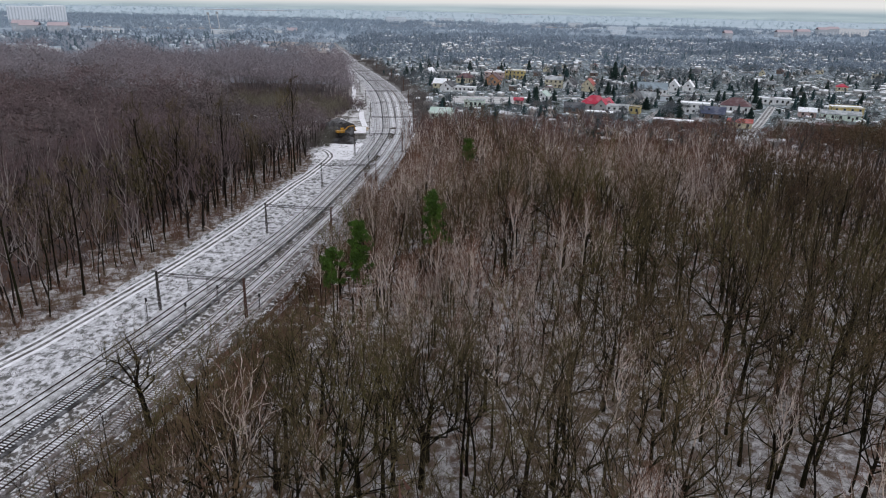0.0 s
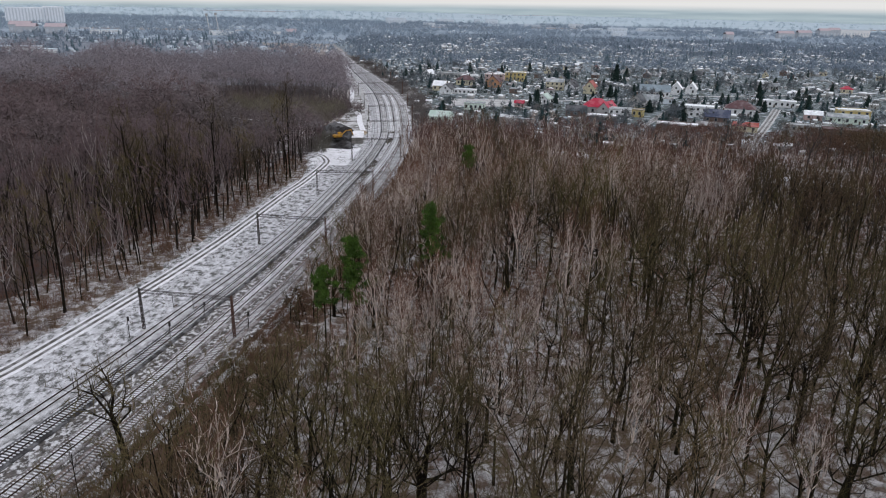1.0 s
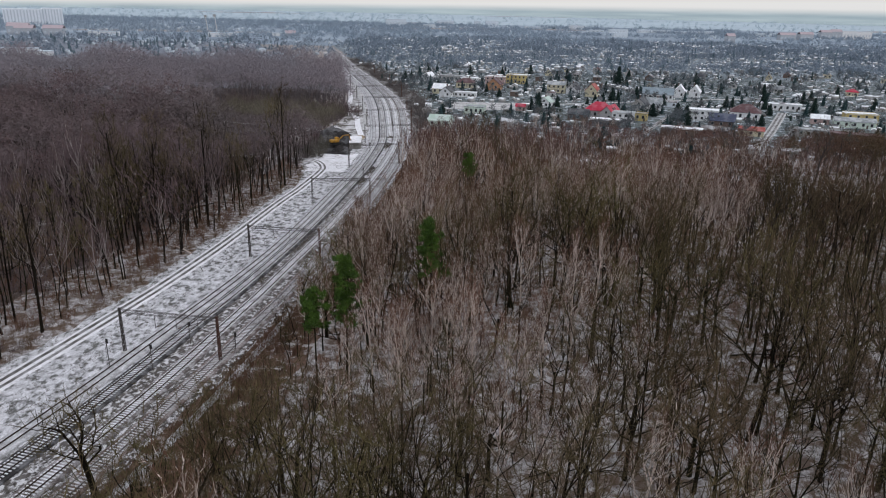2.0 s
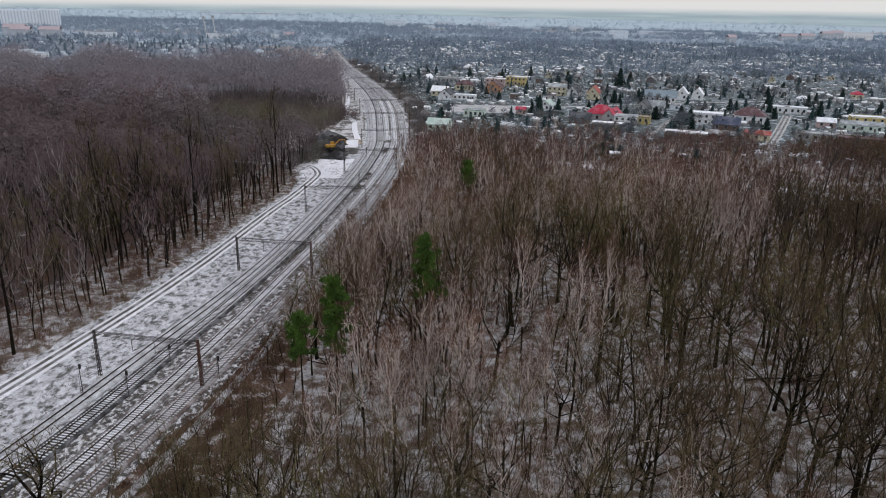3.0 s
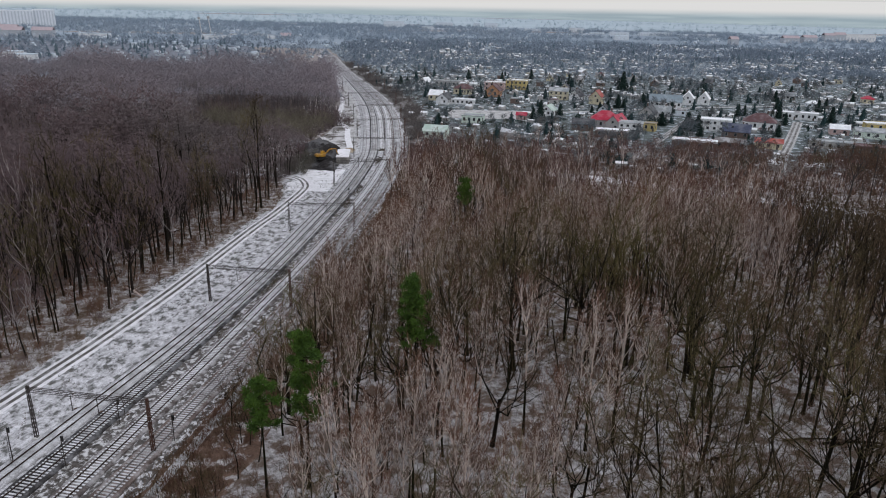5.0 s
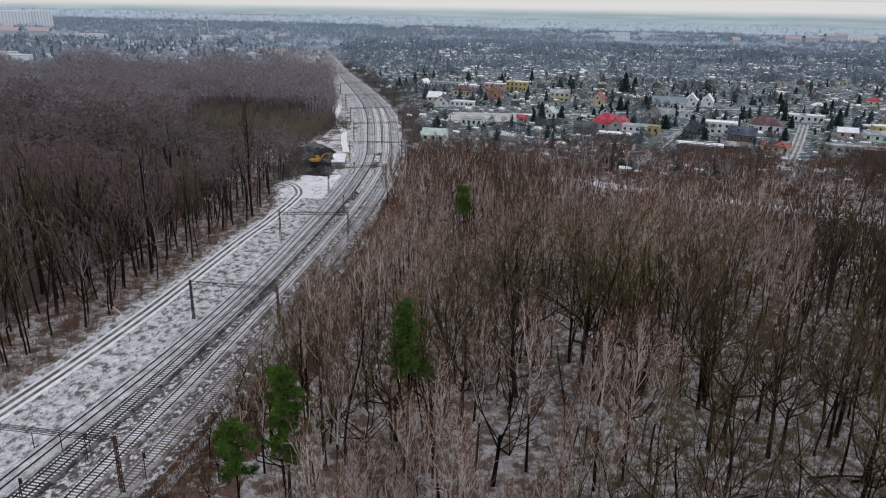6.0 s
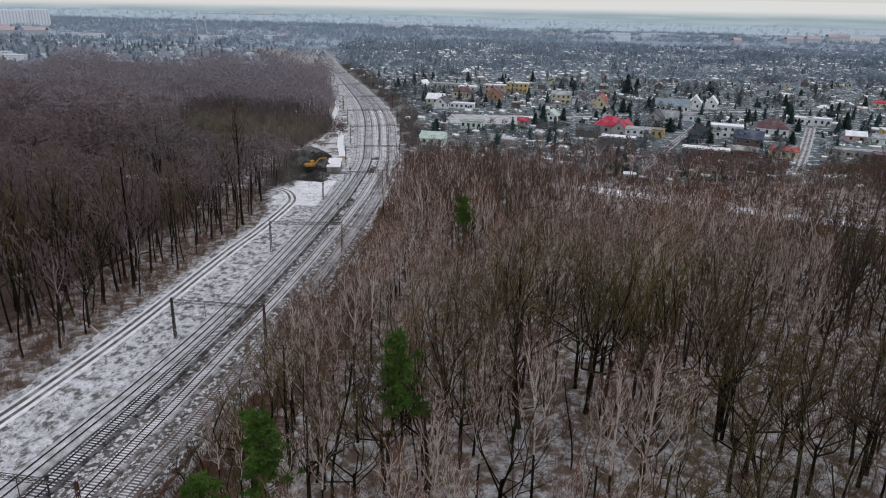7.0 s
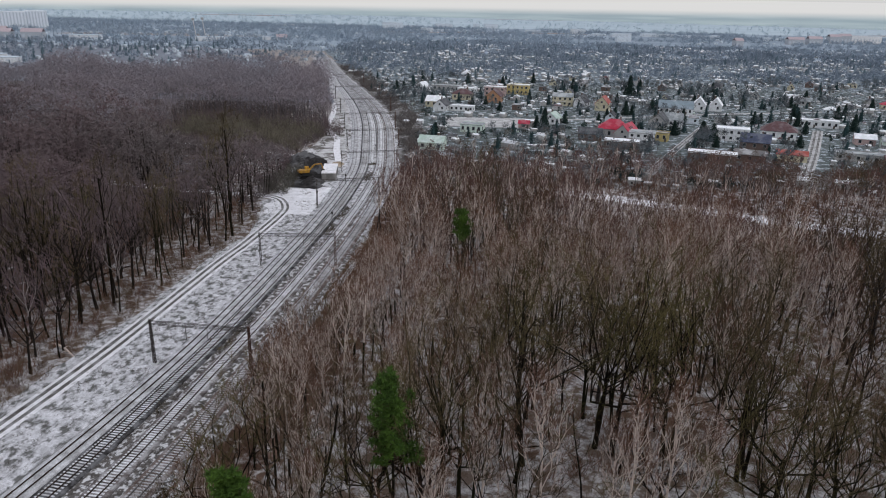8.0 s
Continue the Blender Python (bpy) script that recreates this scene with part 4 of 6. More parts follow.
for side, name, label in ((right, "woodland", "dense bare wood of birch and oak over thin snow"), (left, "woodland", "dense bare wood beyond the service road")):
    for kind in ("birch", "oak", "slender", "willow"):
        h = Heap()
        far = Heap()
        mats = (M["bark_mid"], M["bark_birch"], M["twig_birch_wood" if kind == "birch" else "twig_oak_wood"])
        if side is left:
            mats = (M["bark_grey"] if kind == "willow" else M["bark_mid"], M["bark_birch_far"], M["twig_willow"] if kind == "willow" else M["twig_far"] if kind != "birch" else M["twig_plum"])
        for x, y, k, s, yaw in side:
            if k != kind or (x, y) in taken:
                continue
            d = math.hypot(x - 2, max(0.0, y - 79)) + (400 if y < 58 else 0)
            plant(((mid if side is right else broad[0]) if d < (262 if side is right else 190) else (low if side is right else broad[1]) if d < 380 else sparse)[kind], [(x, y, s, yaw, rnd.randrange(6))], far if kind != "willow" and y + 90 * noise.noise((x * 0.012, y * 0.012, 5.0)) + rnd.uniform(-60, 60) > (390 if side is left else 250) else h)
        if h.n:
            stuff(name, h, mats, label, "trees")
        # on the left the far part takes twigs and bark with haze painted in
        tint = "twig_far_hazed" if side is left else "twig_edge" if kind == "birch" else "twig_oak_wood"
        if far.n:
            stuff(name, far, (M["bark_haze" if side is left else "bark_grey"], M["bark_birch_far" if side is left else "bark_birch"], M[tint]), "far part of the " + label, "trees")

under = Heap()
low_bush = [thin(willow_bush(480 + i, 18), 0.3, i) for i in range(4)]
for q in range(2500):
    y = rnd.uniform(300, 640) if q < 900 else rnd.uniform(150, 520)
    x = float(wood_left(y)) - (2 if y > 300 else 16) - (110 if q < 900 else 210) * rnd.random() ** 1.4
    if x < -0.66 * y - 10:
        continue
    if -128 < x < -48 and abs(y - 384 + 0.36 * (x + 62)) < 4:
        continue
    plant(low_bush, [(x, y, rnd.uniform(0.2, 0.42), rnd.uniform(0, 6.28), rnd.randrange(4))], under)
for _ in range(150):
    x = rnd.uniform(-140, -52)
    plant(low_bush, [(x, 384 - 0.36 * (x + 62) + rnd.uniform(44, 66), rnd.uniform(0.42, 0.66), rnd.uniform(0, 6.28), rnd.randrange(4))], under)
stuff("understory", under, (M["bark_dark"], M["bark_birch"], M["twig_far"]), "leafless bushes under the trees of the far wood", "bushes")

# ---- evergreens ----
PINE = (M["bark_dark"], M["needle_pine"])
for x, y, h, sd, start, spread, boughs in ((0.2, 143.0, 26.5, 1, 0.58, 0.19, 30), (-13.4, 129.0, 24.5, 2, 0.46, 0.165, 36), (-17.3, 122.5, 21.0, 3, 0.66, 0.19, 17), (9.2, 222.0, 23.0, 4, 0.72, 0.2, 17)):
    e = tree_thing("pine_tree", needles(500 + sd, h, True, 0, start, spread, boughs), PINE, "green Scots pine among bare trees", "tree", "pines")
    e.matrix_basis = pose(x, y, -0.05, 0, 0, sd * 70)
SPRUCE = (M["bark_dark"], M["needle_spruce"])
spruce = tree_thing("spruce_tree", needles(520, 16, False, 0), SPRUCE, "dark green garden spruce", "tree", "garden spruces")
first = True
for x, y, s in ((58.5, 470, 0.95), (55, 477, 0.7), (74.3, 497, 0.7), (69, 500, 0.6), (-2, 438, 0.75), (149, 651, 1.45), (142, 556, 0.8), (120.3, 539, 0.85), (125, 541, 0.6), (130.2, 465.5, 0.75), (141, 451, 0.95), (146, 449, 0.85),
                (193.4, 512, 0.75), (199, 516, 0.65), (219, 509, 0.85), (186.9, 437, 0.6), (244.8, 493, 0.95), (-38, 640, 0.8), (-33, 648, 0.7), (20, 560, 0.6), (98, 610, 0.6), (142, 432, 0.5), (113, 536, 0.55), (176, 512, 0.6),
                (262, 545, 0.8), (275, 560, 0.75), (38, 545, 0.6), (-8, 575, 0.7), (30, 575, 0.55), (64, 606, 0.6), (84, 612, 0.75), (91, 602, 0.6), (104, 520, 0.6), (96, 505, 0.55), (152, 520, 0.7), (160, 470, 0.6), (210, 480, 0.7), (226, 530, 0.75), (240, 560, 0.7), (185, 600, 0.7), (128, 600, 0.7), (207, 620, 0.7),
                (300, 520, 0.75), (310, 590, 0.8), (256, 600, 0.8), (286, 640, 0.8), (50, 700, 0.8), (110, 690, 0.85), (170, 700, 0.8), (230, 690, 0.8), (-20, 700, 0.75), (20, 720, 0.8), (80, 730, 0.85)):
    s *= 0.86
    m = pose(x, y, 0, 0, 0, x * 7) @ Matrix.Diagonal((s * (1.4 if y < 475 else 1.15), s * (1.4 if y < 475 else 1.15), s, 1))
    if first:
        spruce.matrix_basis, first = m, False
    else:
        copy_thing(spruce, m)


# ---- railway ----
def catenary_portal(left, right, group="overhead line portals"):
    """Two lattice masts, a trussed beam across and droppers hanging from it."""
    (x0, y0), (x1, y1) = left, right
    span = math.hypot(x1 - x0, y1 - y0)
    e = thing("catenary_portal", "rusty lattice overhead line portal spanning the tracks", "portal", group, pose(x0, y0, 0.05, 0, 0, math.degrees(math.atan2(y1 - y0, x1 - x0))))
    H = 9.3
    for k, x in enumerate((0.0, span)):
        bm = bmesh.new()
        for sx in (-1, 1):
            for sy in (-1, 1):
                beam(bm, (x + sx * 0.22, sy * 0.2, 0), (x + sx * 0.13, sy * 0.13, H), 0.07)
        n = 12
        for i in range(n):
            a, b = i / n, (i + 1) / n
            s = -1 if i % 2 else 1
            for sy in (-1, 1):
                beam(bm, (x + s * (0.22 - 0.09 * a), sy * (0.2 - 0.07 * a), H * a), (x - s * (0.22 - 0.09 * b), sy * (0.2 - 0.07 * b), H * b), 0.045)
            for sx in (-1, 1):
                beam(bm, (x + sx * (0.22 - 0.09 * a), s * (0.2 - 0.07 * a), H * a), (x + sx * (0.22 - 0.09 * b), -s * (0.2 - 0.07 * b), H * b), 0.045)
        part("mast", bm, M["steel_rust"] if k else M["steel"], e)
        bm = box(bmesh.new(), x - 0.55, -0.5, -0.1, x + 0.55, 0.5, 0.28, 0.05)
        part("footing", bm, M["concrete"], e)
    bm = bmesh.new()
    for sy in (-0.22, 0.22):
        for z in (H - 0.95, H - 0.35):
            beam(bm, (0, sy, z), (span, sy, z), 0.045)
    n = int(span / 0.9)
    for i in range(n):
        a, b = span * i / n, span * (i + 1) / n
        for sy in (-0.22, 0.22):
            beam(bm, (a, sy, H - (0.95 if i % 2 else 0.35)), (b, sy, H - (0.35 if i % 2 else 0.95)) , 0.028)
        beam(bm, (a, -0.22, H - 0.35), (b, 0.22, H - 0.35) , 0.028)
        beam(bm, (a, -0.22, H - 0.95), (a, 0.22, H - 0.95), 0.018)
    part("beam", bm, M["steel"], e)
    for x in (0.36 * span, 0.58 * span, 0.8 * span):
        bm = bmesh.new()
        beam(bm, (x, 0, H - 0.9), (x, 0, H - 3.6), 0.06)
        beam(bm, (x, 0, H - 3.4), (x + 1.3, 0, H - 2.7), 0.04)
        d = part("dropper", bm, M["steel"], e)
        bm = bmesh.new()
        for q in range(4):
            beam(bm, (x + 0.3 + 0.13 * q, 0, H - 3.24 + 0.07 * q), (x + 0.36 + 0.13 * q, 0, H - 3.21 + 0.07 * q), 0.11, 8)
        part("insulator", bm, M["insulator"], d)
    return e


for a, b in (((-57.4, 138.6), (-38.2, 136.0)), ((-48.1, 191.6), (-29.3, 189.6)), ((-41.9, 244.2), (-22.8, 245.6)), ((-38.4, 303.0), (-18.0, 309.0)),
             ((-37.6, 352.0), (-15.6, 357.0)), ((-43.0, 404), (-19.0, 410)), ((-52.0, 456), (-25.0, 464)), ((-63.5, 515), (-33, 527)), ((-78, 585), (-48, 600)), ((-98, 670), (-70, 685))):
    catenary_portal(a, b)


def signal_post(x, y, h, yaw, label="railway light signal with a black head on a thin mast"):
    e = thing("railway_signal", label, "signal", "railway signals", pose(x, y, 0.05, 0, 0, yaw))
    bm = bmesh.new()
    beam(bm, (0, 0, 0), (0, 0, h), 0.075, 8)
    part("mast", bm, M["steel"], e)
    part("footing", box(bmesh.new(), -0.35, -0.35, -0.1, 0.35, 0.35, 0.2, 0.04), M["concrete"], e)
    bm = box(bmesh.new(), -0.25, -0.26, h - 0.7, 0.25, -0.06, h + 0.2, 0.06)
    head = part("signal_head", bm, M["rubber"], e, "black signal head")
    for z in (h - 0.5, h - 0.22, h + 0.05):
        bm = bmesh.new()
        beam(bm, (0, -0.4, z), (0, -0.26, z), 0.1, 10)
        part("lens_hood", bm, M["rubber"], head)
    bm = bmesh.new()
    for sx in (-0.2, 0.2):
        beam(bm, (sx, 0.25, 0), (sx, 0.12, h - 1.0), 0.025)
    for q in range(int(h / 0.4)):
        beam(bm, (-0.2, 0.24, 0.3 + 0.38 * q), (0.2, 0.24, 0.3 + 0.38 * q), 0.018)
    part("ladder", bm, M["steel"], e)


signal_post(-57.7, 132.9, 5.4, 165)
signal_post(-49.1, 131.5, 5.2, 165)
signal_post(-46.2, 142.4, 4.6, 165)
signal_post(-36.1, 138.8, 4.4, 165)
signal_post(-37.6, 299.6, 6.0, 180)
signal_post(-29.6, 281.2, 4.2, 180)
signal_post(-33.0, 332.0, 4.2, 180)
signal_post(-28.0, 392.0, 4.2, 180)


# ---- dug pit with the excavator ----
def mound(name, label, x, y, rx, ry, h, mat, seed, kind="structure", z=0.02):
    v, f = [(x, y, z + h)], []
    rings, sides = 9, 30
    for i in range(1, rings + 1):
        r = i / rings
        for k in range(sides):
            a = 2 * math.pi * k / sides
            q = 1 + 0.5 * noise.noise((math.cos(a) * 1.8, math.sin(a) * 1.8, seed))
            px, py = x + rx * r * q * math.cos(a), y + ry * r * q * math.sin(a)
            v.append((px, py, z + max(0, h * (1 - r ** 1.6) + 0.6 * h * wobble(px, py, 0.45, seed) * (1 - r)) - (0.05 if i == rings else 0)))
    for k in range(sides):
        f.append((0, 1 + k, 1 + (k + 1) % sides))
    for i in range(rings - 1):
        for k in range(sides):
            a, b = 1 + i * sides + k, 1 + i * sides + (k + 1) % sides
            f += [(a, a + sides, b + sides), (a, b + sides, b)]
    return tagged(new(name, mesh_of(name, v, f, None, [mat], True)), label, "heap", "", kind)


sheet("dug_ground", "black wet dug earth round the excavator", "ground",
      [[(-50.5 + (x + 50.5) * (1 - 0.55 * ((y - 346) / 24) ** 2) + 1.6 * wobble(x, y, 0.25, 2), y + 1.5 * wobble(x, y, 0.25, 8)) for x in np.linspace(-58, -41.5, 8)] for y in np.linspace(326, 370, 14)], 0.16, M["heap"])
for x, y, rx, ry, h, sd in ((-56.5, 370, 9.0, 10, 4.4, 3.0), (-50.5, 364, 6.0, 8, 3.6, 4.0), (-46.5, 334, 4.6, 5.2, 2.4, 5.0), (-50, 346, 4.2, 6.5, 2.3, 8.0), (-45, 358, 4, 6, 2.6, 11.0), (-44, 329, 3, 4, 1.4, 14.0), (-53, 353, 3.6, 5, 2.8, 17.0)):
    mound("spoil_heap", "dark lumpy heap of dug earth beside the excavator", x, y, rx, ry, h, M["heap"], sd)
mound("spoil_heap", "low tan sandy heap behind the excavator", -42.5, 366, 3.4, 6, 1.3, M["sand"], 23.0)
e = thing("concrete_block", "pale concrete retaining block beside the track", "block", "", pose(-41.5, 347, 0.02, 0, 0, 6))
part("wall", box(bmesh.new(), -2.7, -8.5, 0, 2.7, 8.5, 2.9, 0.12), M["block_grey"], e)
part("cap", box(bmesh.new(), -2.8, -8.6, 2.9, 2.8, 8.6, 3.15, 0.08), M["snow"], e, "snow-covered cap slab")


def excavator(x, y, z, yaw):
    e = thing("excavator", "yellow tracked excavator with its boom reaching out", "excavator", "", pose(x, y, z, 0, 0, yaw))
    for s in (-1, 1):
        bm = bmesh.new()
        prof = [(-2.0, 0.25), (-1.7, 0), (1.7, 0), (2.0, 0.25), (2.05, 0.6), (1.75, 0.9), (-1.75, 0.9), (-2.05, 0.6)]
        a = [bm.verts.new((px, s * 1.45 - 0.3, pz)) for px, pz in prof]
        b = [bm.verts.new((px, s * 1.45 + 0.3, pz)) for px, pz in prof]
        bm.faces.new(a[::-1]), bm.faces.new(b)
        for k in range(8):
            bm.faces.new((a[k], a[(k + 1) % 8], b[(k + 1) % 8], b[k]))
        part("crawler_track", bm, M["rubber"], e)
    part("turntable", box(bmesh.new(), -1.0, -1.0, 0.85, 1.0, 1.0, 1.15, 0.1), M["steel"], e)
    part("body", box(bmesh.new(), -2.6, -1.45, 1.15, 1.2, 1.45, 2.3, 0.18), M["digger_yellow"], e)
    part("counterweight", box(bmesh.new(), -3.1, -1.4, 1.2, -2.55, 1.4, 2.2, 0.2), M["digger_yellow"], e)
    cab = part("cab", box(bmesh.new(), -0.2, 0.45, 2.3, 1.5, 1.45, 3.3, 0.12), M["digger_yellow"], e)
    part("cab_window", box(bmesh.new(), -0.05, 0.55, 2.5, 1.56, 1.5, 3.1, 0.03), M["glass"], cab)
    bm = bmesh.new()
    for a, b, r in (((1.0, 0, 1.8), (3.6, 0, 4.0), 0.34), ((3.6, 0, 4.0), (6.3, 0, 4.1), 0.28)):
        beam(bm, a, b, r)
    part("boom", bm, M["digger_yellow"], e)
    part("arm", beam(bmesh.new(), (6.1, 0, 4.25), (7.0, 0, 1.8), 0.22), M["digger_yellow"], e)
    part("cylinder", beam(bmesh.new(), (1.4, 0, 1.9), (3.6, 0, 3.5), 0.1, 8), M["steel"], e)
    bm = bmesh.new()
    prof = [(6.6, 1.9), (7.4, 1.8), (7.7, 1.0), (7.2, 0.4), (6.4, 0.8)]
    a = [bm.verts.new((px, -0.6, pz)) for px, pz in prof]
    b = [bm.verts.new((px, 0.6, pz)) for px, pz in prof]
    bm.faces.new(a[::-1]), bm.faces.new(b)
    for k in range(5):
        bm.faces.new((a[k], a[(k + 1) % 5], b[(k + 1) % 5], b[k]))
    part("bucket", bm, M["steel"], e)


excavator(-49.6, 340.0, 1.7, 28)


# ---- houses ----
def gable_roof(w, d, h, rise, over=0.45, thick=0.22):
    """Two sloping slabs with the ridge along x."""
    bm = bmesh.new()
    x0, x1 = -w / 2 - over, w / 2 + over
    y1 = d / 2 + over
    drop = rise * over / (d / 2)
    prof = [(-y1, h - drop), (0, h + rise), (y1, h - drop), (y1, h - drop + thick), (0, h + rise + thick * 1.25), (-y1, h - drop + thick)]
    a = [bm.verts.new((x0, p, q)) for p, q in prof]
    b = [bm.verts.new((x1, p, q)) for p, q in prof]
    for quad in ((0, 1, 4, 5), (1, 2, 3, 4)):
        bm.faces.new([a[k] for k in quad]), bm.faces.new([b[k] for k in reversed(quad)])
    for k in range(6):
        bm.faces.new((a[(k + 1) % 6], a[k], b[k], b[(k + 1) % 6]))
    return bm


def hip_roof(w, d, h, rise, over=0.5, thick=0.2):
    bm = bmesh.new()
    x, y = w / 2 + over, d / 2 + over
    r = max(0.3, (w - d) / 2)
    base = [bm.verts.new(p) for p in ((-x, -y, h), (x, -y, h), (x, y, h), (-x, y, h))]
    rim = [bm.verts.new((v.co.x, v.co.y, h + thick)) for v in base]
    t0, t1 = bm.verts.new((-r, 0, h + rise)), bm.verts.new((r, 0, h + rise))
    bm.faces.new(base[::-1])
    for k in range(4):
        bm.faces.new((base[k], base[(k + 1) % 4], rim[(k + 1) % 4], rim[k]))
    bm.faces.new((rim[0], rim[1], t1, t0)), bm.faces.new((rim[1], rim[2], t1)), bm.faces.new((rim[2], rim[3], t0, t1)), bm.faces.new((rim[3], rim[0], t0))
    return bm


def wall_body(w, d, h, rise=0.0):
    bm = bmesh.new()
    lo = [bm.verts.new(p) for p in ((-w / 2, -d / 2, 0), (w / 2, -d / 2, 0), (w / 2, d / 2, 0), (-w / 2, d / 2, 0))]
    hi = [bm.verts.new((v.co.x, v.co.y, h)) for v in lo]
    bm.faces.new(lo[::-1])
    if rise:
        a, b = bm.verts.new((-w / 2, 0, h + rise)), bm.verts.new((w / 2, 0, h + rise))
        bm.faces.new((lo[0], lo[1], hi[1], hi[0])), bm.faces.new((lo[2], lo[3], hi[3], hi[2]))
        bm.faces.new((lo[1], lo[2], hi[2], b, hi[1])), bm.faces.new((lo[3], lo[0], hi[0], a, hi[3]))
        bm.faces.new((hi[0], hi[1], b, a)), bm.faces.new((hi[2], hi[3], a, b))
    else:
        for k in range(4):
            bm.faces.new((lo[k], lo[(k + 1) % 4], hi[(k + 1) % 4], hi[k]))
        bm.faces.new(hi)
    return bm


def window(parent, x, y, z, w, h, side):
    """A framed window on the wall side: 's' faces -y, 'e' faces +x, 'w' faces -x."""
    def slab(m, t0, t1):
        if side == "s":
            return box(bmesh.new(), x - w / 2 - m, y - t1, z - m, x + w / 2 + m, y - t0, z + h + m)
        k = 1 if side == "e" else -1
        return box(bmesh.new(), min(x + k * t0, x + k * t1), y - w / 2 - m, z - m, max(x + k * t0, x + k * t1), y + w / 2 + m, z + h + m)
    f = part("window", slab(0.12, -0.05, 0.05), M["frame_white"], parent)
    part("pane", slab(0.0, 0.03, 0.058), M["glass"], f)


def house(x, y, yaw, w, d, h, roof, wall, cover, label, rise=2.6, rows=1, cols=3, chimney=True, name="house", balcony=False, lights=0):
    e = thing(name, label, "house", "village houses", pose(x, y, 0.03, 0, 0, yaw))
    gable = roof == "gable"
    part("wall", wall_body(w, d, h, rise * 0.98 if gable else 0), M["wall_" + wall], e)
    if gable:
        part("roof", gable_roof(w, d, h, rise), M["roof_" + cover], e)
    elif roof == "hip":
        part("roof", hip_roof(w, d, h, rise), M["roof_" + cover], e)
    else:
        r = part("roof", box(bmesh.new(), -w / 2 - 0.25, -d / 2 - 0.25, h, w / 2 + 0.25, d / 2 + 0.25, h + 0.35, 0.06), M["roof_" + cover], e)
        bm = bmesh.new()
        for q in ((-w / 2 - 0.28, -d / 2 - 0.28, w / 2 + 0.28, -d / 2 - 0.05), (-w / 2 - 0.28, d / 2 + 0.05, w / 2 + 0.28, d / 2 + 0.28)):
            box(bm, q[0], q[1], h + 0.3, q[2], q[3], h + 0.6)
        part("parapet", bm, M["wall_" + wall], r)
    if chimney:
        c = part("chimney", box(bmesh.new(), w * 0.18, d * 0.12, h, w * 0.18 + 0.8, d * 0.12 + 0.8, h + (rise if roof != "flat" else 0.4) + 1.3, 0.04), M["wall_brown"], e)
        part("chimney_cap", box(bmesh.new(), w * 0.18 - 0.1, d * 0.12 - 0.1, h + (rise if roof != "flat" else 0.4) + 1.3, w * 0.18 + 0.9, d * 0.12 + 0.9, h + (rise if roof != "flat" else 0.4) + 1.45), M["roof_snow"], c)
    storey = h / rows
    for r in range(rows):
        for k in range(cols):
            window(e, -w / 2 + w * (k + 0.5) / cols, -d / 2, r * storey + storey * 0.36, 1.25, storey * 0.42, "s")
        for sx, s in ((w / 2, "e"), (-w / 2, "w")):
            window(e, sx, -d * 0.2, r * storey + storey * 0.36, 1.2, storey * 0.42, s)
    if gable:
        for sx, s in ((w / 2, "e"), (-w / 2, "w")):
            window(e, sx, 0, h + 0.25, 1.1, min(1.2, rise * 0.4), s)
    part("door", box(bmesh.new(), w * 0.28, -d / 2 - 0.07, 0.05, w * 0.28 + 1.0, -d / 2 + 0.05, 2.1, 0.02), M["wall_wood"], e)
    if balcony:
        b = part("balcony", box(bmesh.new(), -w * 0.35, -d / 2 - 1.3, storey - 0.1, w * 0.2, -d / 2, storey + 0.1, 0.02), M["concrete"], e)
        bm = bmesh.new()
        for q in range(12):
            xx = -w * 0.35 + w * 0.55 * q / 11
            beam(bm, (xx, -d / 2 - 1.25, storey + 0.1), (xx, -d / 2 - 1.25, storey + 1.0), 0.04)
        beam(bm, (-w * 0.35, -d / 2 - 1.25, storey + 1.0), (w * 0.2, -d / 2 - 1.25, storey + 1.0), 0.05)
        part("railing", bm, M["steel"], b)
    if gable and lights:
        ang = math.atan2(rise, d / 2)
        for q in range(lights):
            bm = box(bmesh.new(), -0.55, -0.75, 0, 0.55, 0.75, 0.08, 0.02)
            o = part("skylight", bm, M["glass"], e)
            o.matrix_basis = pose(-w * 0.15 + q * 2.0, -d * 0.24, h + rise * 0.52 + 0.26, math.degrees(ang), 0, 0)
    return e


G = -27.0
house(-2.5, 409, -12, 12, 8, 3.6, "gable", "mint", "green", "small house with a pale green sheet metal roof", 2.6, 1, 3)
house(94.5, 456, -14, 16, 11, 4.6, "hip", "grey", "red", "large house with a bright red many-sided roof", 5.0, 1, 4)
house(99.5, 447.5, 58, 14, 9, 4.2, "gable", "grey", "red", "red-roofed gabled house wing with skylights", 4.4, 1, 3, False, lights=3)
house(105.5, 438.5, -16, 13, 9, 5.6, "flat", "white", "grey", "plain white flat-roofed two-storey house", 2, 2, 4, False)
house(118.5, 447, G, 6.5, 6, 4.2, "flat", "yellow", "felt", "small ochre flat-roofed annexe", 2, 1, 2, False)
house(80, 445, -14, 12, 9, 3.6, "gable", "brown", "dark", "low brown house with a dark roof", 2.6, 1, 3)
house(37, 592, 76, 13, 11, 4.6, "gable", "orange", "maroon", "orange gable-fronted house with a maroon roof", 4.6, 1, 3)
house(59, 644, -14, 17, 10, 7.2, "flat", "yellow", "snow", "yellow flat-roofed two-storey building", 2, 2, 5, False)
house(85.5, 582, -14, 14, 9, 6.4, "gable", "cream", "grey", "cream two-storey house with balconies and a grey roof", 2.2, 2, 4, True, "house", True)
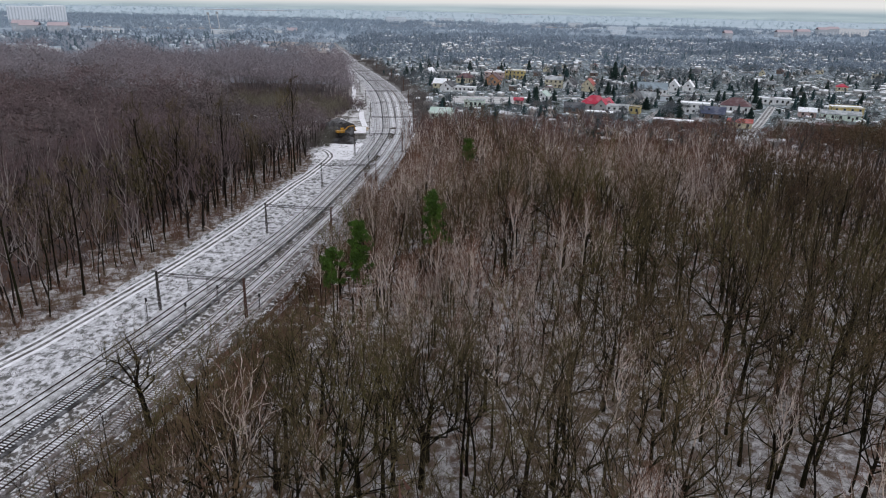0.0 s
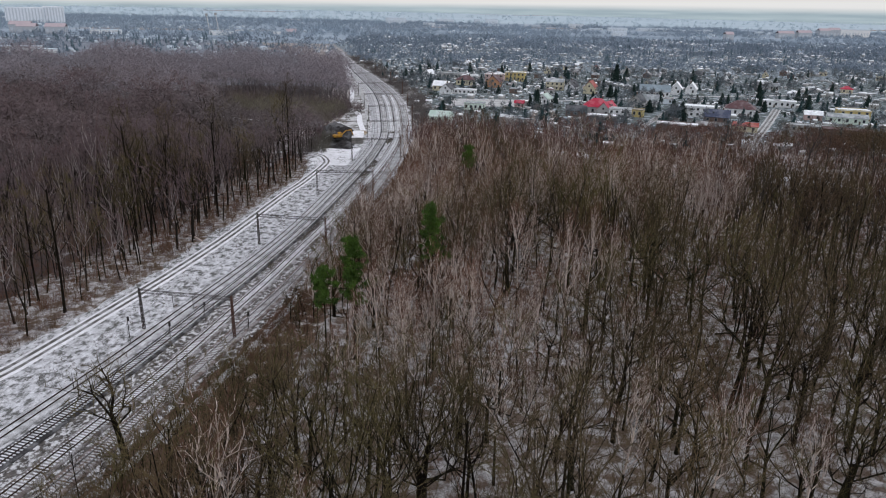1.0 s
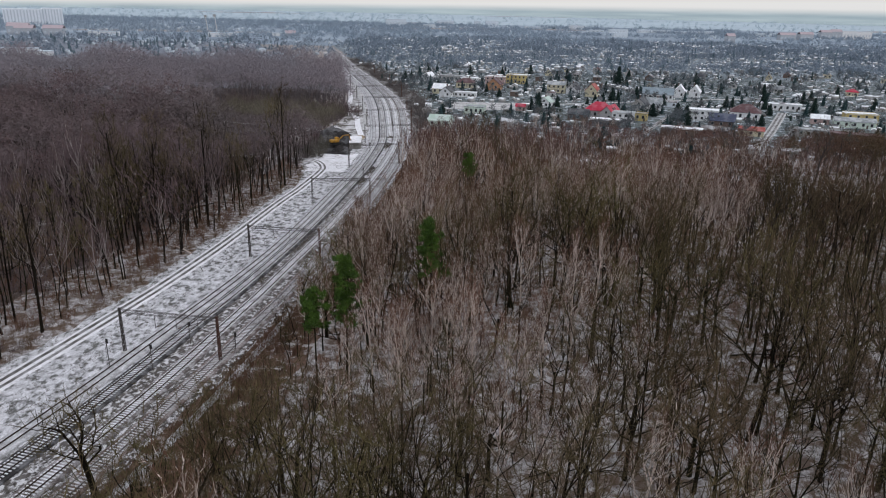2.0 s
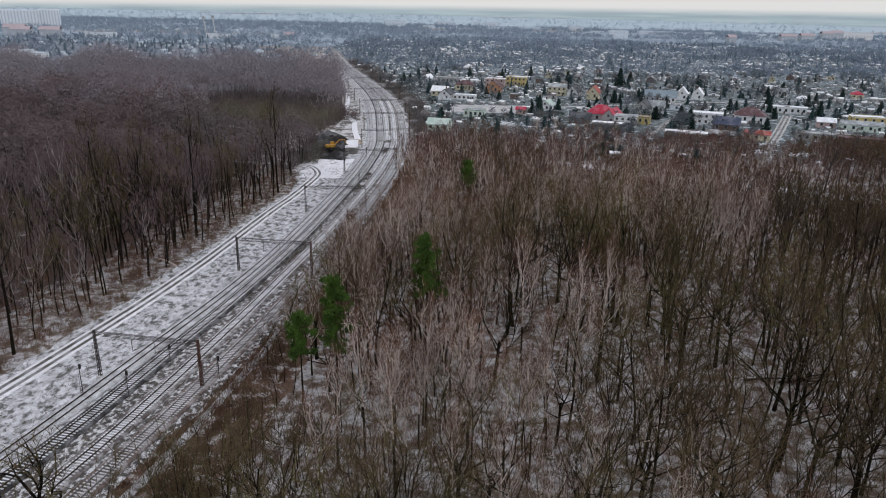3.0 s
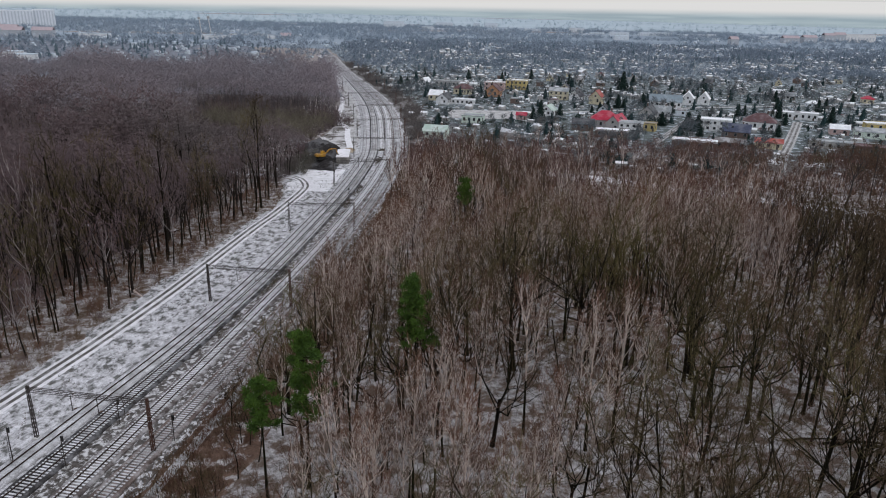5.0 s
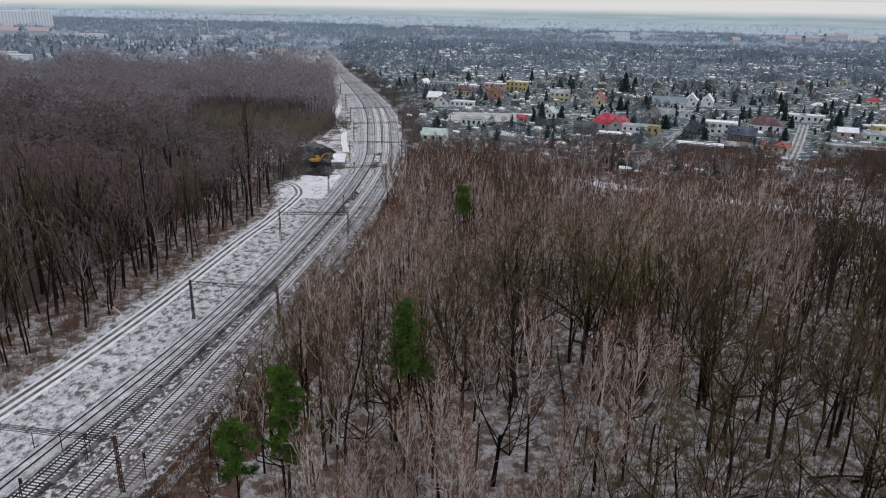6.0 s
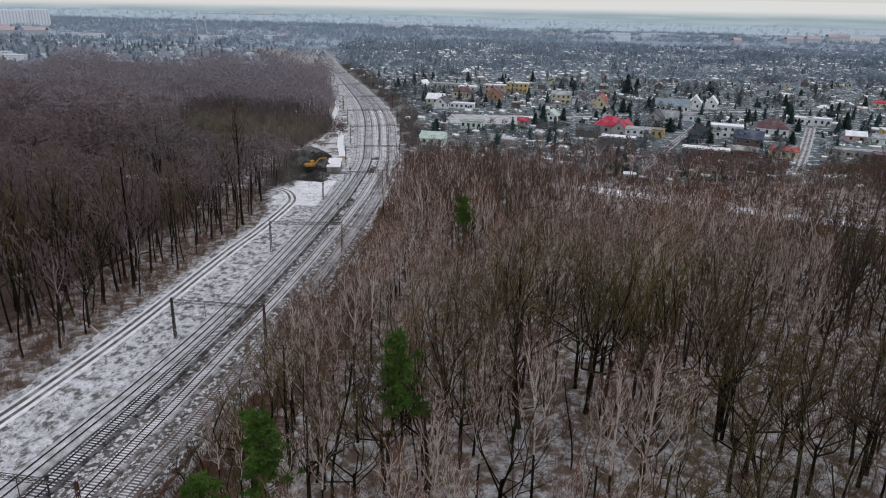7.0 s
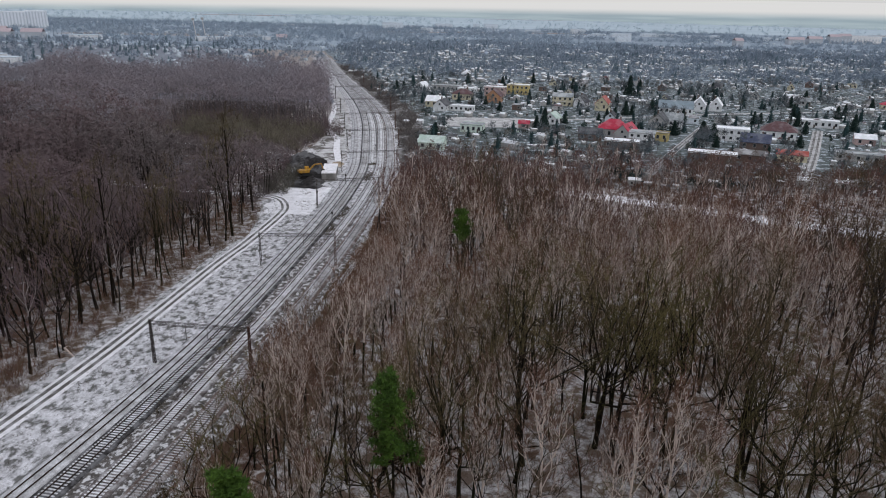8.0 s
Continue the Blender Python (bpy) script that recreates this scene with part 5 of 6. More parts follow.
house(98, 576, 60, 11, 8, 3.8, "gable", "white", "dark", "white gabled house with a steep dark roof", 4.4, 1, 2, lights=2)
house(110, 561.5, 66, 10, 9, 5.0, "gable", "cream", "orange", "yellow house with a steep red tiled roof", 4.6, 1, 2, True, "house", True)
house(0, 542, 70, 11, 9, 3.6, "gable", "white", "dark", "white gabled house with a dark roof", 3.6, 1, 3)
house(13, 541, -14, 16, 6, 3.2, "flat", "white", "snow", "long low white outbuilding with snow on its roof", 2, 1, 5, False)
house(18, 460, -16, 12, 8, 4.2, "flat", "mint", "grey", "low pale green flat-roofed building", 2, 1, 4, False)
house(56, 484, -14, 14, 7, 3.0, "flat", "grey", "snow", "low grey workshop with a snowy roof", 2, 1, 3, False)
house(48, 477.5, -14, 6, 4, 2.8, "gable", "pink", "red", "small shed with a bright red roof", 1.4, 1, 1, False)
house(67, 497, 62, 9, 8, 3.6, "gable", "white", "green", "white cottage with a pale green roof", 3.2, 1, 2)
house(158, 455, -20, 18, 10, 6.2, "flat", "white", "snow", "white flat-roofed two-storey house", 2, 2, 5, False)
house(161.5, 431.5, -24, 14, 9, 3.8, "gable", "brown", "blue", "house with dark blue solar panels on its roof", 3.6, 1, 3, lights=1)
house(188, 465, -24, 18, 13, 4.4, "hip", "white", "maroon", "broad house with a maroon hipped roof", 4.8, 1, 4)
house(167, 402.5, -22, 13, 7, 3.2, "gable", "cream", "orange", "low shed with an orange-red roof", 1.5, 1, 3, False)
house(126.5, 394, -20, 21, 9, 4.4, "flat", "brown", "snow", "long brown flat-roofed building with snow on top", 2, 1, 4, False)
house(146, 399, -22, 14, 7, 3.4, "gable", "brown", "felt", "brown timber shed with a felt roof", 1.6, 1, 3, False)
house(130, 494.5, 64, 14, 10, 4.0, "gable", "grey", "dark", "grey house with a dark gabled roof", 4.2, 1, 3)
house(139, 499, -22, 12, 9, 4.0, "gable", "white", "grey", "house with a grey gabled roof", 3.6, 1, 3)
house(158, 556, -14, 22, 12, 4.0, "gable", "white", "slate", "long house with a broad grey-blue roof", 4.2, 1, 6)
house(179, 571, 70, 11, 9, 4.4, "gable", "white", "snow", "white steep-gabled house in the gardens", 5.0, 1, 2)
house(191.5, 573, 66, 10, 8, 4.4, "gable", "white", "snow", "white steep-gabled cottage with a snowy roof", 4.6, 1, 2)
house(205, 404, -22, 30, 8, 3.4, "flat", "grey", "grey", "row of low flat-roofed garages", 2, 1, 8, False)
house(216, 388, -22, 24, 9, 4.2, "flat", "brown", "maroon", "brown shed building with a dull red roof", 2, 1, 5, False)
house(228.5, 452, -22, 10, 8, 3.4, "gable", "pink", "snow", "pink cottage with snow on its roof", 2.0, 1, 2, False)
house(255, 456, -14, 18, 10, 6.0, "flat", "yellow", "snow", "bright yellow flat-roofed house", 2, 2, 4, False)
house(243, 440, -20, 22, 8, 3.8, "gable", "mint", "grey", "long pale building with a grey roof", 1.8, 1, 5, False)
house(225, 511, -24, 15, 8, 4.0, "flat", "white", "snow", "white garden house with a snowy flat roof", 2, 1, 4, False)
house(236, 508, -24, 14, 8, 4.0, "flat", "white", "snow", "low white house with a flat roof", 2, 1, 4, False)
house(331, 607, -20, 8.5, 7, 3.2, "hip", "cream", "red", "small house with a bright red roof", 2.6, 1, 2)
house(92, 424, -18, 17, 9, 3.6, "flat", "brown", "snow", "low brown building with snow on its flat roof", 2, 1, 4, False)
house(-18, 650, 60, 9, 8, 4.0, "gable", "white", "snow", "small white house beside the railway", 3.2, 1, 2)
house(2, 655, -14, 22, 9, 4.2, "flat", "grey", "grey", "long grey hall with pale roof", 2, 1, 6, False)
house(18, 640, -14, 14, 9, 4.0, "flat", "white", "snow", "white low building with a snowy roof", 2, 1, 4, False)
house(-5, 560, -14, 12, 9, 4.0, "gable", "cream", "snow", "cream house with snow on its roof", 3.0, 1, 3)
house(14, 602, -14, 14, 10, 4.2, "hip", "cream", "maroon", "house with a dull red hipped roof", 3.6, 1, 3)
house(40, 632, -14, 16, 9, 6.4, "flat", "pink", "snow", "pink two-storey flat-roofed house", 2, 2, 4, False)


hr = random.Random(31)
placed = [o.matrix_basis.translation.copy() for o in scene.objects if o.get("category") == "house"]
tries = made = 0
while made < 34 and tries < 2000:
    tries += 1
    y = hr.uniform(500, 800)
    x = hr.uniform(0, 0.62 * y + 20)
    if any((x - p.x) ** 2 + (y - p.y) ** 2 < 420 for p in placed) or 2 < x < 58 and 474 < y < 514:
        continue
    placed.append(Vector((x, y, 0)))
    roof = hr.choice(("gable", "gable", "flat", "hip"))
    house(x, y, -20 + hr.choice((0, 90)) + hr.uniform(-8, 8), hr.uniform(5.5, 8.5), hr.uniform(5, 7), hr.uniform(2.5, 3.4), roof, hr.choice(("grey", "grey", "brown", "far", "cream")),
          hr.choice(("snow", "grey", "dark", "felt", "maroon", "grey", "dark")), "garden house with a " + {"gable": "gabled", "flat": "flat", "hip": "hipped"}[roof] + " roof among bare trees", hr.uniform(2, 3.6), 1, 2, hr.random() < 0.5)
    made += 1


# ---- garden sheds ----
SHEDS = []
for k, (w, d, h, roof, wall, cover, label) in enumerate((
        (4.5, 3.5, 2.4, "gable", "white", "snow", "white garden hut with a snowy roof"), (5.5, 4, 2.4, "flat", "grey", "snow", "grey garden shed with a flat snowy roof"),
        (4, 3, 2.3, "gable", "wood", "felt", "brown timber garden shed"), (6, 4.2, 2.8, "gable", "grey", "dark", "grey garden cottage with a dark roof"),
        (5, 3.6, 2.4, "flat", "mint", "snow", "pale green garden hut with snow on top"), (5, 4.5, 3.0, "gable", "white", "maroon", "white garden cottage with a dull red roof"),
        (7, 5, 3.2, "gable", "grey", "snow", "larger grey garden house with a snowy roof"))):
    e = thing("garden_shed", label, "shed", "garden sheds")
    part("wall", wall_body(w, d, h, 0.97 if roof == "gable" else 0), M["wall_" + wall], e)
    part("roof", gable_roof(w, d, h, 1.0, 0.25, 0.12) if roof == "gable" else box(bmesh.new(), -w / 2 - 0.2, -d / 2 - 0.2, h, w / 2 + 0.2, d / 2 + 0.2, h + 0.22), M["roof_" + cover], e)
    part("window", box(bmesh.new(), -w * 0.3, -d / 2 - 0.06, 1.0, -w * 0.3 + 1.1, -d / 2 + 0.02, 1.9), M["glass"], e)
    part("door", box(bmesh.new(), w * 0.12, -d / 2 - 0.06, 0.02, w * 0.12 + 0.9, -d / 2 + 0.02, 1.98), M["wall_wood"], e)
    SHEDS.append(e)
HOUSES = [o.matrix_basis.translation.copy() for o in scene.objects if o.get("category") == "house"]
cells = []
cg, sg = math.cos(radians(G)), math.sin(radians(G))
for i in range(-70, 90):
    for j in range(-10, 110):
        u, v = i * 14 + rnd.uniform(-7, 7), j * 13 + rnd.uniform(-7, 7)
        x, y = u * cg - v * sg - 60, u * sg + v * cg + 380
        cells.append((x, y))


def on_lane(x, y):
    for (ax, ay), (bx, by), w in (((149, 347), (225, 494), 6), ((91, 366), (154, 491), 5), ((-8, 470), (60, 505), 7), ((60, 505), (480, 660), 6), ((0, 400), (-14, 520), 1)):
        px, py, dx, dy = x - ax, y - ay, bx - ax, by - ay
        t = max(0, min(1, (px * dx + py * dy) / (dx * dx + dy * dy)))
        if math.hypot(px - t * dx, py - t * dy) < w:
            return True
    return 2 < x < 58 and 474 < y < 514


def in_front(x, y):
    """On a house's plot, or before it where plants would hide it from the camera."""
    return any((x - p.x) ** 2 + ((y - p.y + 5) * 0.75) ** 2 < 88 for p in HOUSES)


gardens = []
for x, y in cells:
    if x < track_x("d", min(y, 1100)) + 14 or x < -12 and y < 560 or y < 338 or y > 1480 or x > 0.68 * y + 60:
        continue
    if on_lane(x, y) or any((x - p.x) ** 2 + (y - p.y) ** 2 < 130 for p in HOUSES):
        continue
    gardens.append((x, y))
gardens.sort(key=lambda p: math.hypot(p[0] - 2, p[1] - 79))
used = 0
h_shed = Heap()
mini = []
for e in SHEDS:
    hp = Heap()
    for c in e.children:
        me, slot = c.data, {"wall": 0, "roof": 1}.get(c.name.split(".")[0])
        if slot is not None:
            me.calc_loop_triangles()
            hp.add([v.co[:] for v in me.vertices], [t.vertices[:] for t in me.loop_triangles], slot)
    mini.append(hp.done())
free = []
for x, y in gardens:
    r = rnd.random()
    dense = noise.noise((x * 0.011, y * 0.011, 60.0)) + 0.6 * noise.noise((x * 0.035, y * 0.035, 61.0))
    if r < (0.86 if y < 640 else 0.60) - 0.9 * max(0, dense):
        yaw, s, k = G + rnd.choice((0, 0, 90, 180)) + rnd.uniform(-20, 20), rnd.choice((0.5, 0.6, 0.7, 0.85, 1.15)), rnd.choice((0, 0, 1, 1, 1, 2, 2, 3, 4, 5, 6, 6))
        if used < 290:
            m = pose(x, y, 0.02, 0, 0, yaw) @ Matrix.Diagonal((s, s, s, 1))
            if used < len(SHEDS):
                SHEDS[used].matrix_basis = m
            else:
                copy_thing(SHEDS[k], m)
            used += 1
        else:
            plant(mini, [(x, y, s * 0.75, radians(yaw), k)], h_shed)
        if rnd.random() < 0.6:
            plant(mini, [(x + rnd.uniform(5, 8) * rnd.choice((-1, 1)), y + rnd.uniform(-5, 5), s * rnd.uniform(0.5, 0.9), radians(yaw), rnd.randrange(7))], h_shed)
    free.append((x, y, r))
stuff("garden_sheds", h_shed, [M["wall_grey"], M["roof_snow"]], "far rows of small garden huts with snowy roofs", "sheds")

def clump(seed):
    """A far tree or two: a low dome of broad sprays on a stem."""
    rng = np.random.RandomState(seed)
    t = Heap()
    k = 26
    o = unit(rng.normal(size=(k, 3)))
    o[:, 2] = np.abs(o[:, 2])
    w = rng.uniform(4, 8)
    p = o * np.array([w, w * 0.8, rng.uniform(8, 12)]) * rng.uniform(0.35, 1.0, (k, 1)) + np.array([0, 0, 1.0])
    t.blades(p, unit(o + rng.normal(0, 0.6, (k, 3)) + np.array([0, 0, 0.3])) * rng.uniform(2.0, 4.0, (k, 1)), rng.uniform(1.0, 2.0, k), 2, 1, rng)
    t.blades([(0, 0, 0)], [(0, 0, 9.0)], [0.5], 0, 0, rng)
    return t.done()


far_tree = [clump(650 + i) for i in range(8)]

# garden trees and hedges
small = [fruit_tree(600 + i, 8.0) for i in range(8)]
cone = [(v * np.array([1.35, 1.35, 1.0]), f, m, g) for v, f, m, g in (needles(620 + i, 9, False, 1) for i in range(4))]
h_t, h_far, h_c, h_cf = Heap(), Heap(), Heap(), Heap()
for x, y, r in free:
    dense = noise.noise((x * 0.011, y * 0.011, 60.0)) + 0.6 * noise.noise((x * 0.035, y * 0.035, 61.0))
    for _ in range(max(1, min(7, int((3.6 if y < 750 else 2.8) + 7 * dense)))):
        px, py = x + rnd.uniform(-7, 7), y + rnd.uniform(-7, 7)
        q = rnd.random()
        if on_lane(px, py) or in_front(px, py):
            continue
        if q < 0.58 and y > 780:
            plant(far_tree, [(px, py, (rnd.uniform(0.6, 1.5) + 0.7 * max(0, dense)) * 0.5, rnd.uniform(0, 6), rnd.randrange(8))], h_far)
        elif q < 0.58:
            plant(small, [(px, py, rnd.uniform(0.4, 1.05) + 0.5 * max(0, dense), rnd.uniform(0, 6), rnd.randrange(8))], h_t)
        elif q < (0.78 if y < 700 else 0.70):
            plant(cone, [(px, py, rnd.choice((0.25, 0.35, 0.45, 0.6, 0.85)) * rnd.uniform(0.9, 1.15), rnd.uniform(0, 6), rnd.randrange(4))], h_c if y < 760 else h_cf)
tall = [grow(640 + i, "birch" if i % 2 else "oak", 13, 2) for i in range(4)]
h_tall = Heap()
for x, y, r in free:
    if y < 720 and rnd.random() < (0.7 if y < 372 else 0.22 if x < 80 and y < 455 else 0.10):
        px, py = x + rnd.uniform(-6, 6), y + rnd.uniform(-6, 6)
        if not on_lane(px, py) and not in_front(px, py):
            plant(tall, [(px, py, rnd.uniform(0.5, 0.95), rnd.uniform(0, 6), rnd.randrange(4))], h_tall)
stuff("garden_trees", h_tall, (M["bark_grey"], M["bark_birch"], M["twig_grey"]), "tall bare trees between the garden houses", "trees")
stuff("garden_trees", h_t, (M["bark_grey"], M["bark_birch"], M["twig_hazed"]), "bare grey fruit trees in the gardens", "trees")
stuff("garden_conifers", h_c, (M["bark_dark"], M["needle_garden"]), "dark conifers scattered in the gardens", "trees")
stuff("garden_conifers", h_cf, (M["bark_dark"], M["needle_haze"]), "hazed conifers in the farther gardens", "trees")
stuff("garden_trees", h_far, (M["twig_mist"], M["twig_mist"], M["twig_mist"]), "hazed bare trees in the farther gardens", "trees")
# low bushes on the plots
bushes = Heap()
for x, y, r in free:
    if y < 760:
        for _ in range(3):
            px, py = x + rnd.uniform(-7, 7), y + rnd.uniform(-7, 7)
            if on_lane(px, py) or in_front(px, py):
                continue
            n, hh = 16, rnd.uniform(0.8, 2.6)
            rb = np.random.RandomState(int(px * 13 + py * 7) % 99991)
            o = unit(rb.normal(size=(n, 3)))
            o[:, 2] = np.abs(o[:, 2])
            bushes.blades(np.array([px, py, 0.05]) + o * np.array([hh * 0.7, hh * 0.7, hh * 0.6]) * rb.uniform(0.2, 1, (n, 1)), unit(o + rb.normal(0, 0.5, (n, 3)) + np.array([0, 0, 0.5])) * rb.uniform(0.4, 0.9, (n, 1)) * hh * 0.6, 0.30, 0, 0, rb)
stuff("garden_bushes", bushes, [M["twig_hazed"]], "low leafless bushes on the garden plots", "bushes")



def hedge(x, y, yaw, length, h, seed):
    e = thing("hedge", "dark evergreen garden hedge with a ragged top", "hedge", "garden hedges", pose(x, y, 0.02, 0, 0, yaw))
    rng = np.random.RandomState(seed)
    t = Heap()
    k = int(length * 26)
    p = np.c_[rng.uniform(-length / 2, length / 2, k), rng.uniform(-0.5, 0.5, k), h * rng.uniform(0.02, 0.9, k) * (0.85 + 0.3 * rng.uniform(size=k))]
    t.blades(p, unit(rng.normal(size=(k, 3)) + np.array([0, 0, 0.8])) * rng.uniform(0.4, 0.8, (k, 1)), 0.4, 0, 0, rng)
    v, f, m, _ = t.done()
    part("foliage", mesh_of("foliage", v, f, None, [M["needle_spruce"]]), None, e)


hr = random.Random(77)
made = 0
for x, y, r in free:
    if y < 640 and r > 0.62 and made < 90:
        hedge(x, y, G + hr.choice((0, 90)) + hr.uniform(-4, 4), hr.uniform(6, 14), hr.uniform(1.6, 3.2), made)
        made += 1

# ---- distance ----
h_f = [Heap(), Heap(), Heap()]
for q in range(15000):
    y = 700 + 1650 * math.sqrt(rnd.random()) if q < 12500 else rnd.uniform(2300, 4350)
    x = rnd.uniform(-0.74, 0.76) * y
    dense = noise.noise((x * 0.0035, y * 0.006, 12.0))
    if (track_a(min(y, 1140)) - 12 < x < track_x("d", min(y, 1140)) + 30 and y < 850) or (x > -60 and y < 820):
        continue
    if dense + 0.5 * noise.noise((x * 0.012, y * 0.02, 14.0)) < (0.0 if x > -60 else -0.34):
        continue
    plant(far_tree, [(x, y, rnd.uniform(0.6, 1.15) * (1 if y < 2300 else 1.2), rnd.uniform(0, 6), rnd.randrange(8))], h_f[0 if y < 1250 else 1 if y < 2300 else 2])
# each farther belt has more haze painted into its twig colour
for h, key, label in ((h_f[0], "twig_mist", "grey tree belts beyond the gardens"), (h_f[1], "twig_haze_far", "far grey-blue woods and tree belts"), (h_f[2], "twig_haze_pale", "pale woods near the horizon")):
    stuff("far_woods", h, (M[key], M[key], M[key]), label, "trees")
h_s = Heap()
for _ in range(2600):
    y = rnd.uniform(740, 2300)
    x = rnd.uniform(-0.78, 0.80) * y
    if x > -60 and y < 1200 or noise.noise((x * 0.004, y * 0.004, 30.0)) < 0.0 or (track_a(min(y, 1140)) - 20 < x < track_x("d", min(y, 1140)) + 20 and y < 1150):
        continue
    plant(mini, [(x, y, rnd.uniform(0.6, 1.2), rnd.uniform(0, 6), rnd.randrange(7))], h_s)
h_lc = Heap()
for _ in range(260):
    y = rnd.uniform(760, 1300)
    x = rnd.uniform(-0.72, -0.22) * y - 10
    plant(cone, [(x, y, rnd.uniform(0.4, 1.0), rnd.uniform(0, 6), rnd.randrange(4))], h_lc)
stuff("far_conifers", h_lc, (M["bark_haze"], M["needle_haze"]), "hazed conifers among far plots beyond the wood", "trees")
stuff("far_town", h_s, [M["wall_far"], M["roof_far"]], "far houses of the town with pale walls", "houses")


def slab_block(x, y, yaw, w, d, h, bays):
    e = thing("apartment_building", "tall pale prefabricated apartment slab far beyond the wood", "building", "apartment slabs", pose(x, y, 0, 0, 0, yaw))
    part("wall", wall_body(w, d, h), M["wall_slab"], e)
    part("roof", box(bmesh.new(), -w / 2 - 0.3, -d / 2 - 0.3, h, w / 2 + 0.3, d / 2 + 0.3, h + 0.8, 0.1), M["roof_snow"], e)
    for k in range(bays):
        bm = box(bmesh.new(), -w / 2 + w * (k + 0.3) / bays, -d / 2 - 0.3, h * 0.06, -w / 2 + w * (k + 0.7) / bays, -d / 2 + 0.1, h * 0.95)
        part("window_bay", bm, M["bay_slab"], e)
    return e


slab_block(-930, 1590, 22, 74, 14, 34, 12)
slab_block(-884, 1622, 22, 40, 14, 36, 7)
# length, height and place of the pale buildings of the distant town
PALE = [(-170, 2155, 59, 18), (-127, 2428, 72, 5), (-68, 2038, 31, 9), (-28, 2387, 56, 13), (76, 2413, 19, 13), (122, 2391, 41, 15), (262, 2231, 97, 5), (358, 2160, 42, 12),
        (398, 2061, 36, 4), (439, 1974, 52, 9), (382, 1697, 33, 9), (552, 2042, 91, 8), (631, 2052, 42, 5), (668, 2038, 33, 6), (681, 1977, 24, 9), (809, 1950, 24, 8), (875, 2017, 25, 6)]
PALE_WEST = [(-489, 2225, 44, 5), (-419, 1486, 29, 3), (-331, 1388, 33, 5), (-408, 1303, 47, 7), (-599, 1261, 48, 7), (-455, 814, 21, 5), (-495, 838, 40, 6), (1010, 1905, 46, 20), (1062, 1930, 46, 18)]
RED = [(574, 1535, 17, 14), (790, 1757, 40, 12), (840, 1770, 34, 14), (940, 1877, 30, 17), (970, 1885, 28, 19), (-309, 1400, 19, 5), (-705, 1210, 30, 12), (-665, 1225, 32, 12), (-730, 1235, 34, 14)]
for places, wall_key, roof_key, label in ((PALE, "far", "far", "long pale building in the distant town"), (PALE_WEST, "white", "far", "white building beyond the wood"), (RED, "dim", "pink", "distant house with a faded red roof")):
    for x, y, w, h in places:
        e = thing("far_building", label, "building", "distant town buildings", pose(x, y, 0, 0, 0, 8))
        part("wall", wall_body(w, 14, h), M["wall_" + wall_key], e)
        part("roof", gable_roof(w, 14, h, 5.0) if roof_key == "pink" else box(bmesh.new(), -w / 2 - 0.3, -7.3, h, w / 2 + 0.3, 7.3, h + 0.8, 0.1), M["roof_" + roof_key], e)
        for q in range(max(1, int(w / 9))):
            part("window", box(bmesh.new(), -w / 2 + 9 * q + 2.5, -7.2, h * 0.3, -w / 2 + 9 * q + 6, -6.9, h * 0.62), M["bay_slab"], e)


def light_mast(x, y, h, lean):
    e = thing("floodlight_mast", "tall pale floodlight mast with a lamp head", "mast", "floodlight masts", pose(x, y, 0))
    bm = bmesh.new()
    beam(bm, (0, 0, 0), (lean, 0, h), 0.7, 8)
    part("pole", bm, M["concrete"], e)
    part("lamp_head", box(bmesh.new(), lean - 2.5, -0.8, h - 1, lean + 2.5, 0.8, h + 3, 0.3), M["frame_white"], e)


light_mast(-455, 1370, 32, -4)
light_mast(-433, 1355, 34, -4)


